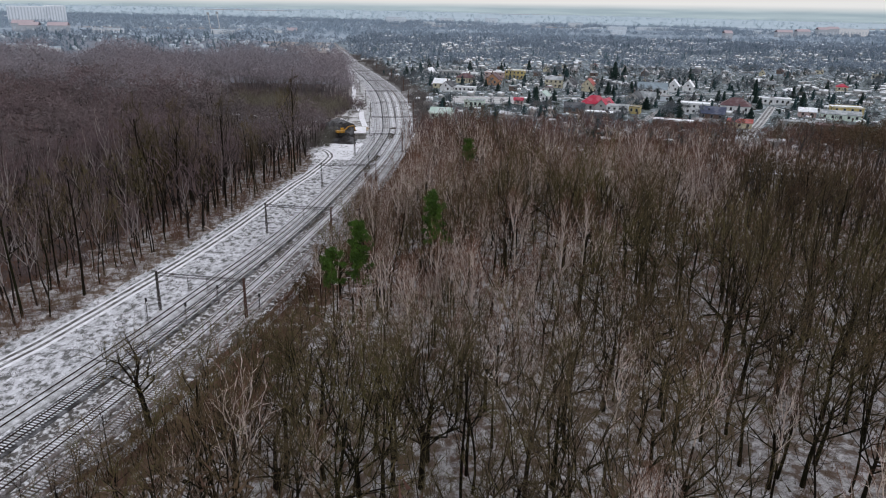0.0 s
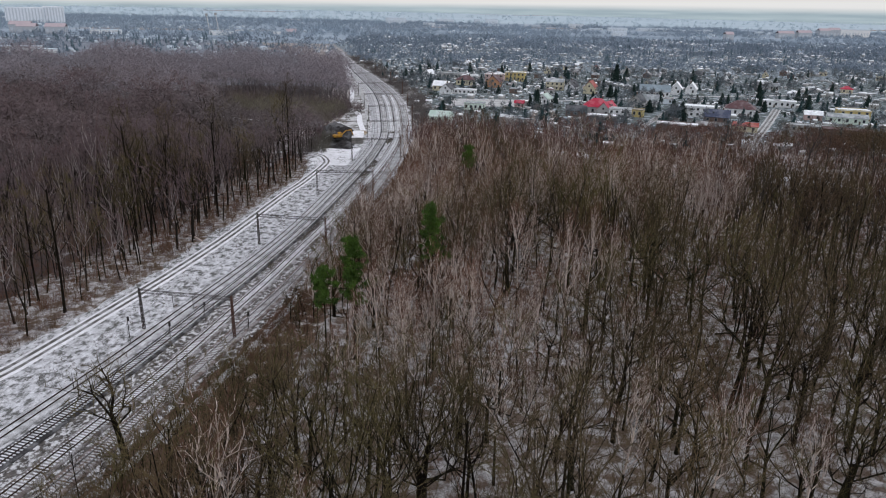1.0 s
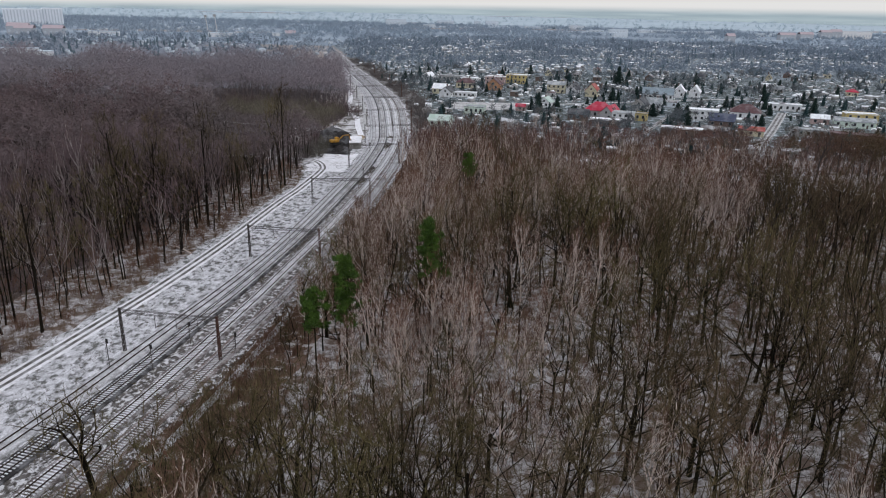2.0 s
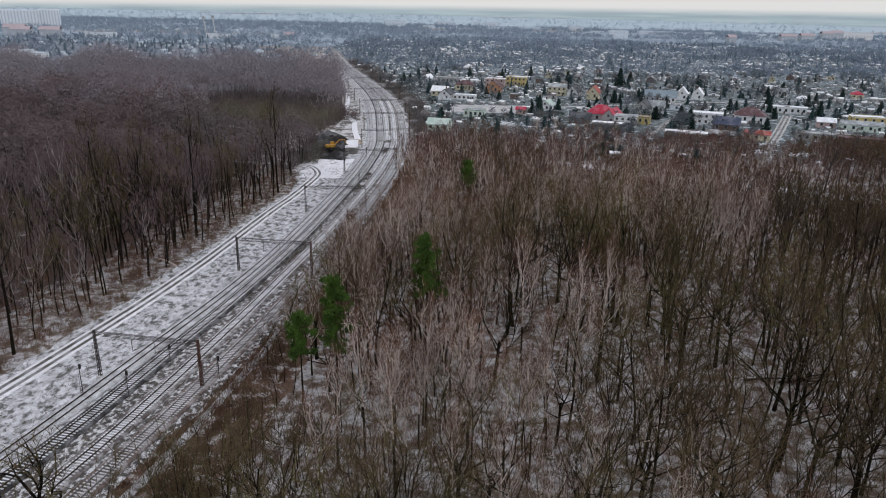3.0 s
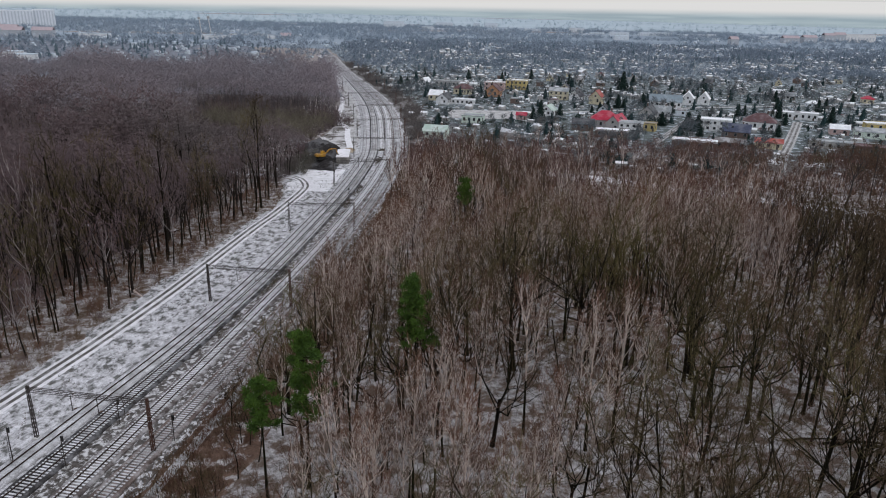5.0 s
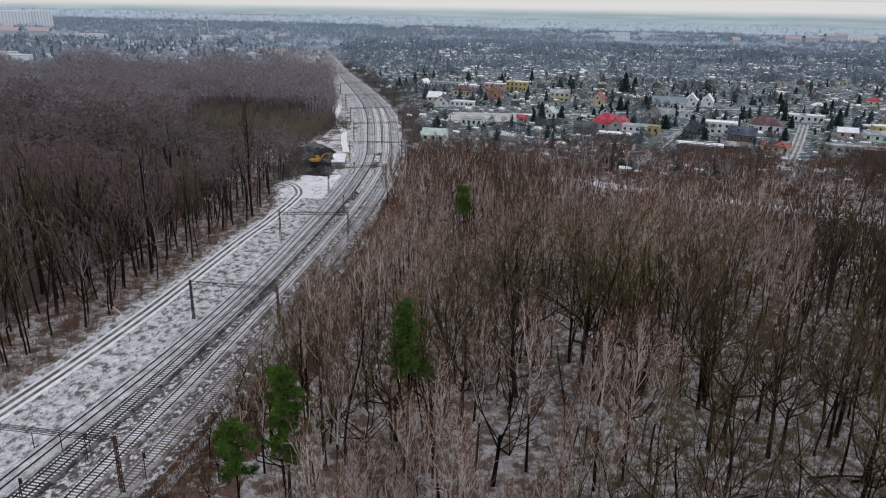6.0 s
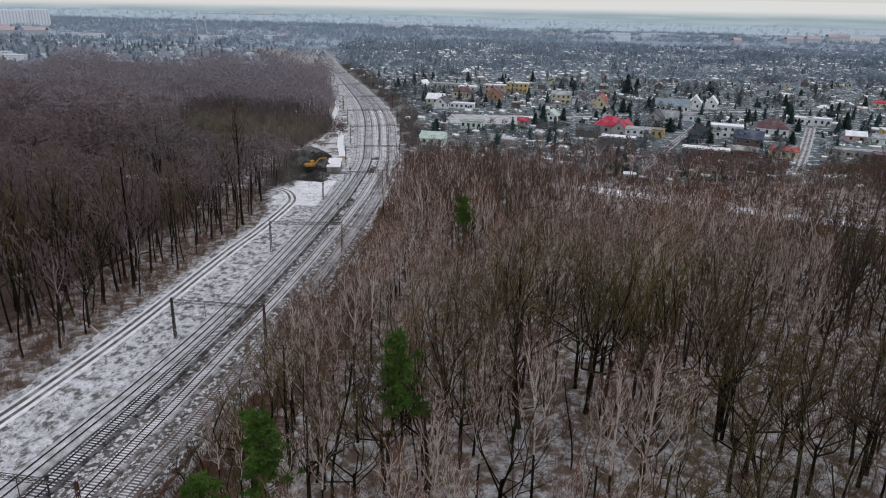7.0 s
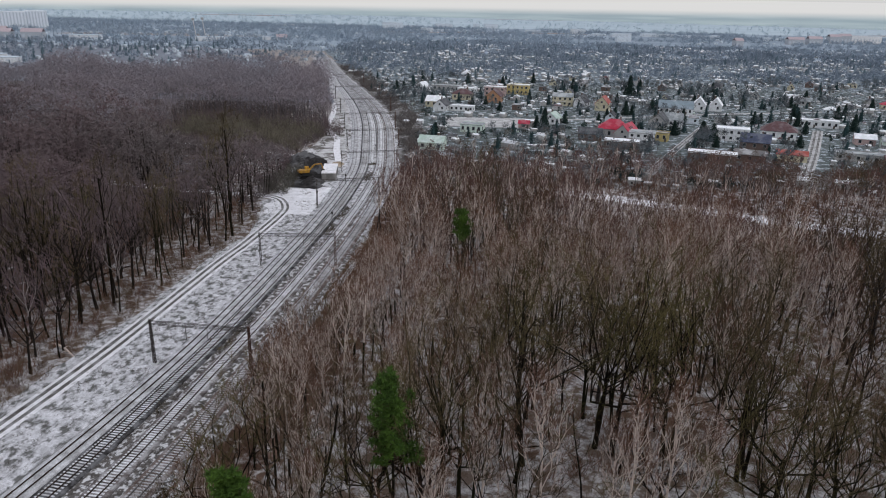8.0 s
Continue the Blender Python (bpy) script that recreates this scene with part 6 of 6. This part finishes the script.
def backdrop():
    """Far low hills under the sky, all round, on a glowing sheet."""
    v, f, n = [], [], 240
    for k in range(n + 1):
        a = 2 * math.pi * k / n
        x, y = 4600 * math.sin(a), 4600 * math.cos(a)
        v += [(x, y, -2), (x, y, 135)]
    for k in range(n):
        a = 2 * k
        f += [(a, a + 1, a + 3), (a, a + 3, a + 2)]
    m = bpy.data.materials.new("distant_hills")
    m.use_nodes = True
    nt, l = m.node_tree.nodes, m.node_tree.links
    b = nt["Principled BSDF"]
    g = nt.new("ShaderNodeNewGeometry")
    mp = nt.new("ShaderNodeMapping")
    mp.inputs["Scale"].default_value = (0.0025, 0.0025, 0.045)
    l.new(g.outputs["Position"], mp.inputs[0])
    t = nt.new("ShaderNodeTexNoise")
    t.inputs["Scale"].default_value, t.inputs["Detail"].default_value = 1.0, 5
    l.new(mp.outputs[0], t.inputs["Vector"])
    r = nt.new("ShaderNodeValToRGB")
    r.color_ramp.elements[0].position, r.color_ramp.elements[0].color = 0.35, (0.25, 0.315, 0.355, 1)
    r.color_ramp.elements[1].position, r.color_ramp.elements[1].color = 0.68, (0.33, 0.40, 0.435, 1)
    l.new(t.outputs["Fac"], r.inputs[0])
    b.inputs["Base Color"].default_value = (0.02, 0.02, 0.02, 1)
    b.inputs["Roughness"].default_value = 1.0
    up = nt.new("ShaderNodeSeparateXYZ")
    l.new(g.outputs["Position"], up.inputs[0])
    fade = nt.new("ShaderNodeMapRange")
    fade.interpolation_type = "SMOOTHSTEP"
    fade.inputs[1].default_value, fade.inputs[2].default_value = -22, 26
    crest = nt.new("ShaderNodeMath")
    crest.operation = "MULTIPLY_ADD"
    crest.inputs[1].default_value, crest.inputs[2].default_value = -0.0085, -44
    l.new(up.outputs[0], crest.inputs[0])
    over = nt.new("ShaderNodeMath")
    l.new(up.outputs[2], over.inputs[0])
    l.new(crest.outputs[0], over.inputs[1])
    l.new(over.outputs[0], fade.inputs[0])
    # painted haze: the glowing hills pass into the colour of the sky
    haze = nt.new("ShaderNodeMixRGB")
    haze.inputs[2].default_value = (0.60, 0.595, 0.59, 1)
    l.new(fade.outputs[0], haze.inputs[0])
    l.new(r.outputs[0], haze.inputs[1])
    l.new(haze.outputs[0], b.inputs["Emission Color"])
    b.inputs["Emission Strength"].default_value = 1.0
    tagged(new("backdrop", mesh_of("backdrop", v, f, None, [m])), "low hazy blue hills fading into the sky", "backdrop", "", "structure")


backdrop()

# ---- undergrowth ----
h_u = Heap()
rs = np.random.RandomState(5)
for _ in range(3400):
    y = rnd.uniform(60, 330)
    x = float(track_x("d", y)) + 3.4 + abs(rnd.gauss(0, 1)) * 4.2
    if x > wood_right(y) + 6:
        continue
    k = rnd.randint(5, 9)
    s = rnd.uniform(0.4, 0.9)
    p = np.c_[x + rs.normal(0, 0.5, k), y + rs.normal(0, 0.5, k), np.zeros(k)]
    h_u.blades(p, np.c_[rs.normal(0, 0.35, (k, 2)), rs.uniform(0.6, 1.5, k)] * s, 0.10, 0, 0, rs)
stuff("weeds", h_u, [M["dead_stalk"]], "dead brown weeds and brambles on the bank", "weeds")
tuft = Heap()
for _ in range(6500):
    y = rnd.uniform(85, 330)
    x = rnd.uniform(float(road_x(y)) - 5, float(track_x("d", y)) + 3)
    if abs(x - float(road_x(y))) < 2.2 or any(abs(x - float(track_x(q, y))) < 2.0 for q in "abcd") or noise.noise((x * 0.2, y * 0.12, 40.0)) < 0.0:
        continue
    k = rnd.randint(4, 7)
    p = np.c_[x + rs.normal(0, 0.16, k), y + rs.normal(0, 0.16, k), np.full(k, 0.05)]
    tuft.blades(p, np.c_[rs.normal(0, 0.22, (k, 2)), rs.uniform(0.2, 0.5, k)], 0.07, 0, 0, rs)
stuff("grass_tufts", tuft, [M["scrub"]], "dead grass tufts sticking out of the snow", "grass")
sap = Heap()
for q in range(5200):
    y = rnd.uniform(62, 300) if q < 4200 else rnd.uniform(80, 260)
    x = float(wood_right(y)) - 1 + abs(rnd.gauss(0, 5)) if q >= 4200 else rnd.uniform(float(wood_right(y)) - 3, 0.66 * y + 25) if rnd.random() < 0.6 else float(wood_left(y)) + 1.5 - abs(rnd.gauss(0, 12))
    k = rnd.randint(6, 11)
    hh = rnd.uniform(1.5, 5.0) if x > float(wood_right(y)) + 4 else rnd.uniform(0.7, 1.8) if x > -30 or x > float(wood_right(y)) - 6 else rnd.uniform(1.2, 4.5)
    base = np.c_[np.full(k, x), np.full(k, y), np.zeros(k)] + np.c_[rs.normal(0, 0.25, (k, 2)), np.zeros(k)]
    sap.blades(base, np.c_[rs.normal(0, 0.22, (k, 2)), rs.uniform(0.6, 1.0, k)] * hh, 0.05, 0, 0, rs)
stuff("saplings", sap, [M["sapling"]], "thin leafless saplings between the trunks", "saplings")
bank = Heap()
outer = Heap()
for _ in range(1900):
    y = rnd.uniform(335, 860)
    off = abs(rnd.gauss(0, 1))
    x = float(track_x("d", y)) + 5.0 + off * 10
    if on_lane(x, y) or noise.noise((x * 0.08, y * 0.05, 51.0)) < -0.15:
        continue
    k = 30
    hh = rnd.uniform(1.2, 3.6) + 2.2 * min(1.0, off)
    o = unit(rs.normal(size=(k, 3)))
    o[:, 2] = np.abs(o[:, 2])
    p = np.array([x, y, 0.1]) + o * np.array([hh * 0.5, hh * 0.5, hh * 0.75]) * rs.uniform(0.2, 1, (k, 1))
    outer.blades(p, unit(o + rs.normal(0, 0.5, (k, 3)) + np.array([0, 0, 0.5])) * rs.uniform(0.4, 0.9, (k, 1)) * hh * 0.4, 0.22, 0, 0, rs)
for _ in range(340):
    y = rnd.uniform(376, 520)
    x = rnd.uniform(float(wood_left(y)) + 1, float(track_a(y)) - 3.6)
    islet = ((x + 56.5 - (455 - y) * 0.13) / 3.4) ** 2 + ((y - 458) / 38) ** 2 < 1
    verge = x > float(track_a(y)) - 4.6 and y < 450
    nook = ((x + 58) / 4.0) ** 2 + ((y - 405) / 22) ** 2 < 1
    if not (islet or verge or nook):
        continue
    base = np.c_[np.full(14, x), np.full(14, y), np.zeros(14)] + np.c_[rs.normal(0, 0.8, (14, 2)), np.zeros(14)]
    bank.blades(base, np.c_[rs.normal(0, 0.5, (14, 2)), rs.uniform(0.6, 1.0, 14)] * rnd.uniform(0.4, 1.1), 0.2, 0, 0, rs)
for _ in range(420):
    y = rnd.uniform(175, 372)
    x = float(track_x("b", y)) + 2.4 + rnd.uniform(0.0, 1.0) * (float(track_x("c", y)) - float(track_x("b", y)) - 4.6)
    if noise.noise((x * 0.1, y * 0.06, 13.0)) < 0.0:
        continue
    base = np.c_[np.full(12, x), np.full(12, y), np.zeros(12)] + np.c_[rs.normal(0, 0.45, (12, 2)), np.zeros(12)]
    bank.blades(base, np.c_[rs.normal(0, 0.5, (12, 2)), rs.uniform(0.6, 1.0, 12)] * rnd.uniform(0.5, 1.2), 0.16, 0, 0, rs)
thicket, pit_bush = Heap(), Heap()
edge_bush = Heap()
for _ in range(520):
    y = rnd.uniform(120, 470)
    x = float(wood_left(y)) - abs(rnd.gauss(0, 4)) - 0.5
    if y < 300 and rnd.random() < 0.6:
        continue
    n = 34
    hh = rnd.uniform(2.0, 5.5) if y > 300 else rnd.uniform(1, 2.6)
    o = unit(rs.normal(size=(n, 3)))
    o[:, 2] = np.abs(o[:, 2])
    p = np.array([x, y, 0.1]) + o * np.array([hh * 0.35, hh * 0.35, hh * 0.75]) * rs.uniform(0.2, 1, (n, 1))
    edge_bush.blades(p, unit(o + rs.normal(0, 0.4, (n, 3)) + np.array([0, 0, 0.5])) * rs.uniform(0.5, 1.3, (n, 1)) * hh * 0.3, 0.16 if y > 300 else 0.09, 0, 0, rs)
for _ in range(360):
    y = rnd.uniform(72, 215)
    x = float(wood_right(y)) + rnd.uniform(1.0, 10.0) + (2 if y < 125 else 0)
    n = 26
    hh = rnd.uniform(1.2, 3.8)
    base = np.array([x, y, 0.05]) + np.c_[rs.normal(0, 0.4, (n, 2)), np.zeros(n)]
    thicket.blades(base, np.c_[rs.normal(0, 0.35, (n, 2)), rs.uniform(0.5, 1.0, n)] * hh, 0.06, 0, 0, rs)
for q in range(3900):
    if q < 1600:
        y = rnd.uniform(160, 296)
        x = rnd.uniform(float(wood_right(y)) + 5, 0.62 * y + 30)
    else:
        y = rnd.uniform(306, 382)
        x = rnd.uniform(-4, 0.62 * y + 30)
    if x > 50 and -6 < ride_off(x, y) < 24 or on_lane(x, y):
        continue
    n = 13
    hh = rnd.uniform(2.0, 4.5) if q < 1600 else rnd.uniform(2.0, 5.0) if y < 340 else rnd.uniform(2.0, 4.6)
    base = np.array([x, y, 0.05]) + np.c_[rs.normal(0, 0.6, (n, 2)), np.zeros(n)]
    thicket.blades(base, np.c_[rs.normal(0, 0.3, (n, 2)), rs.uniform(0.5, 1.0, n)] * hh, 0.12, 0, 0, rs)
for q in range(1150):
    if q < 200:
        y = rnd.uniform(86, 130)
        x = rnd.uniform(float(wood_right(y)) + 2, 10)
    else:
        y = rnd.uniform(118, 285)
        x = rnd.uniform(44, 0.6 * y + 22)
        if ride_off(x, y) < 20:
            continue
    n = 20
    hh = rnd.uniform(1.5, 4.5)
    base = np.array([x, y, 0.05]) + np.c_[rs.normal(0, 0.5, (n, 2)), np.zeros(n)]
    thicket.blades(base, np.c_[rs.normal(0, 0.3, (n, 2)), rs.uniform(0.5, 1.0, n)] * hh, 0.06, 0, 0, rs)
for q in range(900):
    y = rnd.uniform(105, 310)
    x = float(wood_left(y)) - 3 - 42 * rnd.random()
    n = 16
    hh = rnd.uniform(1.5, 5.0)
    base = np.array([x, y, 0.05]) + np.c_[rs.normal(0, 0.6, (n, 2)), np.zeros(n)]
    thicket.blades(base, np.c_[rs.normal(0, 0.3, (n, 2)), rs.uniform(0.5, 1.0, n)] * hh, 0.09, 0, 0, rs)
stuff("thicket", thicket, [M["twig_birch"]], "reddish-brown leafless thicket between and beside the trees", "bushes")
for q in range(70):
    y = rnd.uniform(316, 352)
    x = rnd.uniform(-61, -52.5) + 0.05 * (y - 316)
    n = 60
    hh = rnd.uniform(3.0, 7.5)
    o = unit(rs.normal(size=(n, 3)))
    o[:, 2] = np.abs(o[:, 2])
    p = np.array([x, y, 0.1]) + o * np.array([hh * 0.3, hh * 0.3, hh * 0.8]) * rs.uniform(0.2, 1, (n, 1))
    pit_bush.blades(p, unit(o + rs.normal(0, 0.4, (n, 3)) + np.array([0, 0, 0.5])) * rs.uniform(0.5, 1.3, (n, 1)) * hh * 0.22, 0.13, 0, 0, rs)
stuff("grey_bushes", pit_bush, [M["twig_grey"]], "grey-olive leafless bushes in front of the dug heap", "bushes")
stuff("edge_bushes", edge_bush, [M["twig_far"]], "grey leafless bushes along the edge of the wood", "bushes")
stuff("bank_bushes", outer, [M["twig_bank"]], "grey-brown leafless bushes on the outer bank of the curve", "bushes")
stuff("scrub", bank, [M["scrub"]], "brown leafless scrub along the far railway bank", "bushes")


def log(x, y, yaw, length, r, label="fallen tree trunk lying on the snowy ground", mat="bark_dark"):
    e = thing("fallen_log", label, "log", "fallen logs", pose(x, y, 0.05, 0, 0, yaw))
    t = Heap()
    us = np.linspace(0, 1, 6)
    t.tube([(length * u, 0.25 * math.sin(4 * u), r + 0.2 * math.sin(3 * u)) for u in us], r * (1 - 0.6 * us), 6)
    for u in (0.45, 0.62, 0.8):
        t.tube([(length * u, 0, r), (length * u + 0.8, 0.9 * (-1 if u > 0.6 else 1), r + 0.7)], np.array([r * 0.4, 0.03]), 4)
    v, f, m, _ = t.done()
    part("trunk", mesh_of("trunk", v, f, None, [M[mat]]), None, e)


log(66, 143, 2, 13, 0.22)
log(40, 134.5, 25, 12, 0.25)
log(-83, 225.5, 62, 19, 0.32)
log(-71.0, 198.2, -36, 8.5, 0.3, "pale broken branch at the wood's edge", "bark_birch")
log(60, 143.5, 4, 11, 0.2)
log(24, 88, 30, 9, 0.2)
lone = tree_thing("oak_tree", grow(781, "oak", 15.5, 0, 1.5), OAK, "lone gnarled bare tree beside the tracks", "tree", "bare trees by the railway")
lone.matrix_basis = pose(-42.5, 96.6, -0.05, 0, -7, 0) @ Matrix.Diagonal((1.5, 1.5, 1.05, 1))

for i, (x, y, sc) in enumerate(((-46.5, 83.5, 0.36), (-43.5, 86.0, 0.42), (-49.0, 80.5, 0.33), (-40.5, 90.0, 0.4), (-45.0, 80.0, 0.45), (-38.0, 95.5, 0.38), (-51.5, 78.0, 0.34))):
    copy_thing(protos["oak" if i % 3 == 0 else "slender"][i % 5], pose(x, y, -0.05, 0, 0, 67 * i) @ Matrix.Diagonal((sc, sc, sc, 1)))

# trees standing before the first gardens
for i, (x, y, sc) in enumerate(((11.6, 372, 0.62), (16, 378, 0.5), (23.6, 368, 0.55), (30, 362, 0.6), (45.4, 370, 0.58), (52, 378, 0.5), (56, 372, 0.6), (61, 384, 0.55), (65, 368, 0.62), (71, 376, 0.5), (75, 362, 0.6), (84, 372, 0.52), (38, 380, 0.5))):
    copy_thing(protos["oak" if i in (0, 2, 7) else "birch"][i % 5], pose(x, y, -0.05, 0, 0, 41 * i) @ Matrix.Diagonal((sc, sc, sc, 1)))

# ---- tracks, with their pieces last ----
def rail_profile(ys, key, off, z):
    xs = np.array([float(track_x(key, y)) for y in ys])
    dx = np.gradient(xs, ys)
    n = np.sqrt(1 + dx ** 2)
    return xs + off / n, ys - off * dx / n, z


def sweep(ys, key, prof):
    """A bar along a track; prof: closed outline of (across, height)."""
    rows = []
    for a, z in prof:
        x, y, _ = rail_profile(ys, key, a, z)
        rows.append(np.c_[x, y, np.full(len(ys), z)])
    v = np.stack(rows, 1).reshape(-1, 3)
    k, f = len(prof), []
    for i in range(len(ys) - 1):
        for q in range(k):
            a, b = i * k + q, i * k + (q + 1) % k
            f += [(a, b, b + k), (a, b + k, a + k)]
    return v, f


SLEEPER = bmesh.new()
box(SLEEPER, -1.3, -0.13, -0.1, 1.3, 0.13, 0.08, 0.02)
sleeper_meshes = {}
for kind in ("snow", "wet", "dark", "buried"):
    me = bpy.data.meshes.new("sleeper")
    SLEEPER.to_mesh(me)
    me.materials.append(M["ballast_a" if kind == "buried" else "sleeper_" + kind])
    sleeper_meshes[kind] = me
SLEEPER.free()
for key, y0, y1, cover, label in (("a", 30, 1100, "a", "railway track almost buried in snow"), ("b", 30, 1100, "b", "railway track with snow-tipped sleepers in dark ballast"),
                                  ("c", 30, 1100, "c", "railway track with pale snowy sleepers"), ("d", 30, 1100, "d", "weedy railway track with brown ballast"),
                                  ("e", 372, 1100, "b", "middle siding track on the curve")):
    ys = np.arange(y0, y1, 3.0)
    e = thing("railway_track", label, "railway track", "railway tracks", None, "structure")
    h = {"a": 0.30, "b": 0.36, "c": 0.36, "d": 0.33, "e": 0.30}[key]
    v, f = sweep(ys, key, [(-2.3, -0.02), (-1.55, h), (1.55, h), (2.3, -0.02)])
    part("ballast", mesh_of("ballast", v, f, None, [M["ballast_" + cover]]), None, e)
    if ys[-1] > 310 and key != "a":
        v, f = sweep(ys[ys > 290], key, [(-2.2, 0.0), (-1.5, h + 0.03), (1.5, h + 0.03), (2.2, 0.0)])
        part("snow_cover", mesh_of("snow_cover", v, f, None, [M["ballast_far"]]), None, e, "snow lying over the ballast")
    for s in (-1, 1):
        c = s * 0.755
        v, f = sweep(ys, key, [(c - 0.07, h + 0.06), (c - 0.07, h + 0.09), (c - 0.04, h + 0.2), (c - 0.04, h + 0.24), (c + 0.04, h + 0.24), (c + 0.04, h + 0.2), (c + 0.07, h + 0.09), (c + 0.07, h + 0.06)])
        part("rail", mesh_of("rail", v, f, None, [M["rail_dull" if key == "d" else "rail"]]), None, e)
    rest = Heap()
    y, count = float(y0), 0
    while y < min(y1, 520):
        x = float(track_x(key, y))
        slope = (float(track_x(key, y + 1)) - float(track_x(key, y - 1))) / 2
        step = 0.62 / math.sqrt(1 + slope * slope)
        lift = h + {"a": -0.07, "b": 0.0, "c": 0.0, "d": -0.015, "e": 0.0}[key]
        yaw = -math.degrees(math.atan(slope)) + rnd.uniform(-1.2, 1.2)
        if key != "e" and 84 < y and count < 296:
            o = new("sleeper", sleeper_meshes[{"a": "buried", "b": "wet", "d": "dark"}.get(key, "snow")])
            o.matrix_basis = pose(x, y, lift, 0, 0, yaw)
            o.parent = e
            count += 1
        else:
            c, s = math.cos(radians(yaw)), math.sin(radians(yaw))
            q = [(-1.3, -0.13), (1.3, -0.13), (1.3, 0.13), (-1.3, 0.13)]
            pts = [(x + a * c - b * s, y + a * s + b * c) for a, b in q]
            rest.add([(*p, lift - 0.1) for p in pts] + [(*p, lift + 0.08) for p in pts], [(4, 5, 6), (4, 6, 7), (0, 1, 5), (0, 5, 4), (1, 2, 6), (1, 6, 5), (2, 3, 7), (2, 7, 6), (3, 0, 4), (3, 4, 7)])
        y += step
    v, f, m, _ = rest.done()
    o = part("sleepers", mesh_of("sleepers", v, f, None, [M["ballast_a" if key == "a" else "sleeper_dark" if key in "bd" else "sleeper_snow"]]), None, e)
    o["kind"] = "stuff"
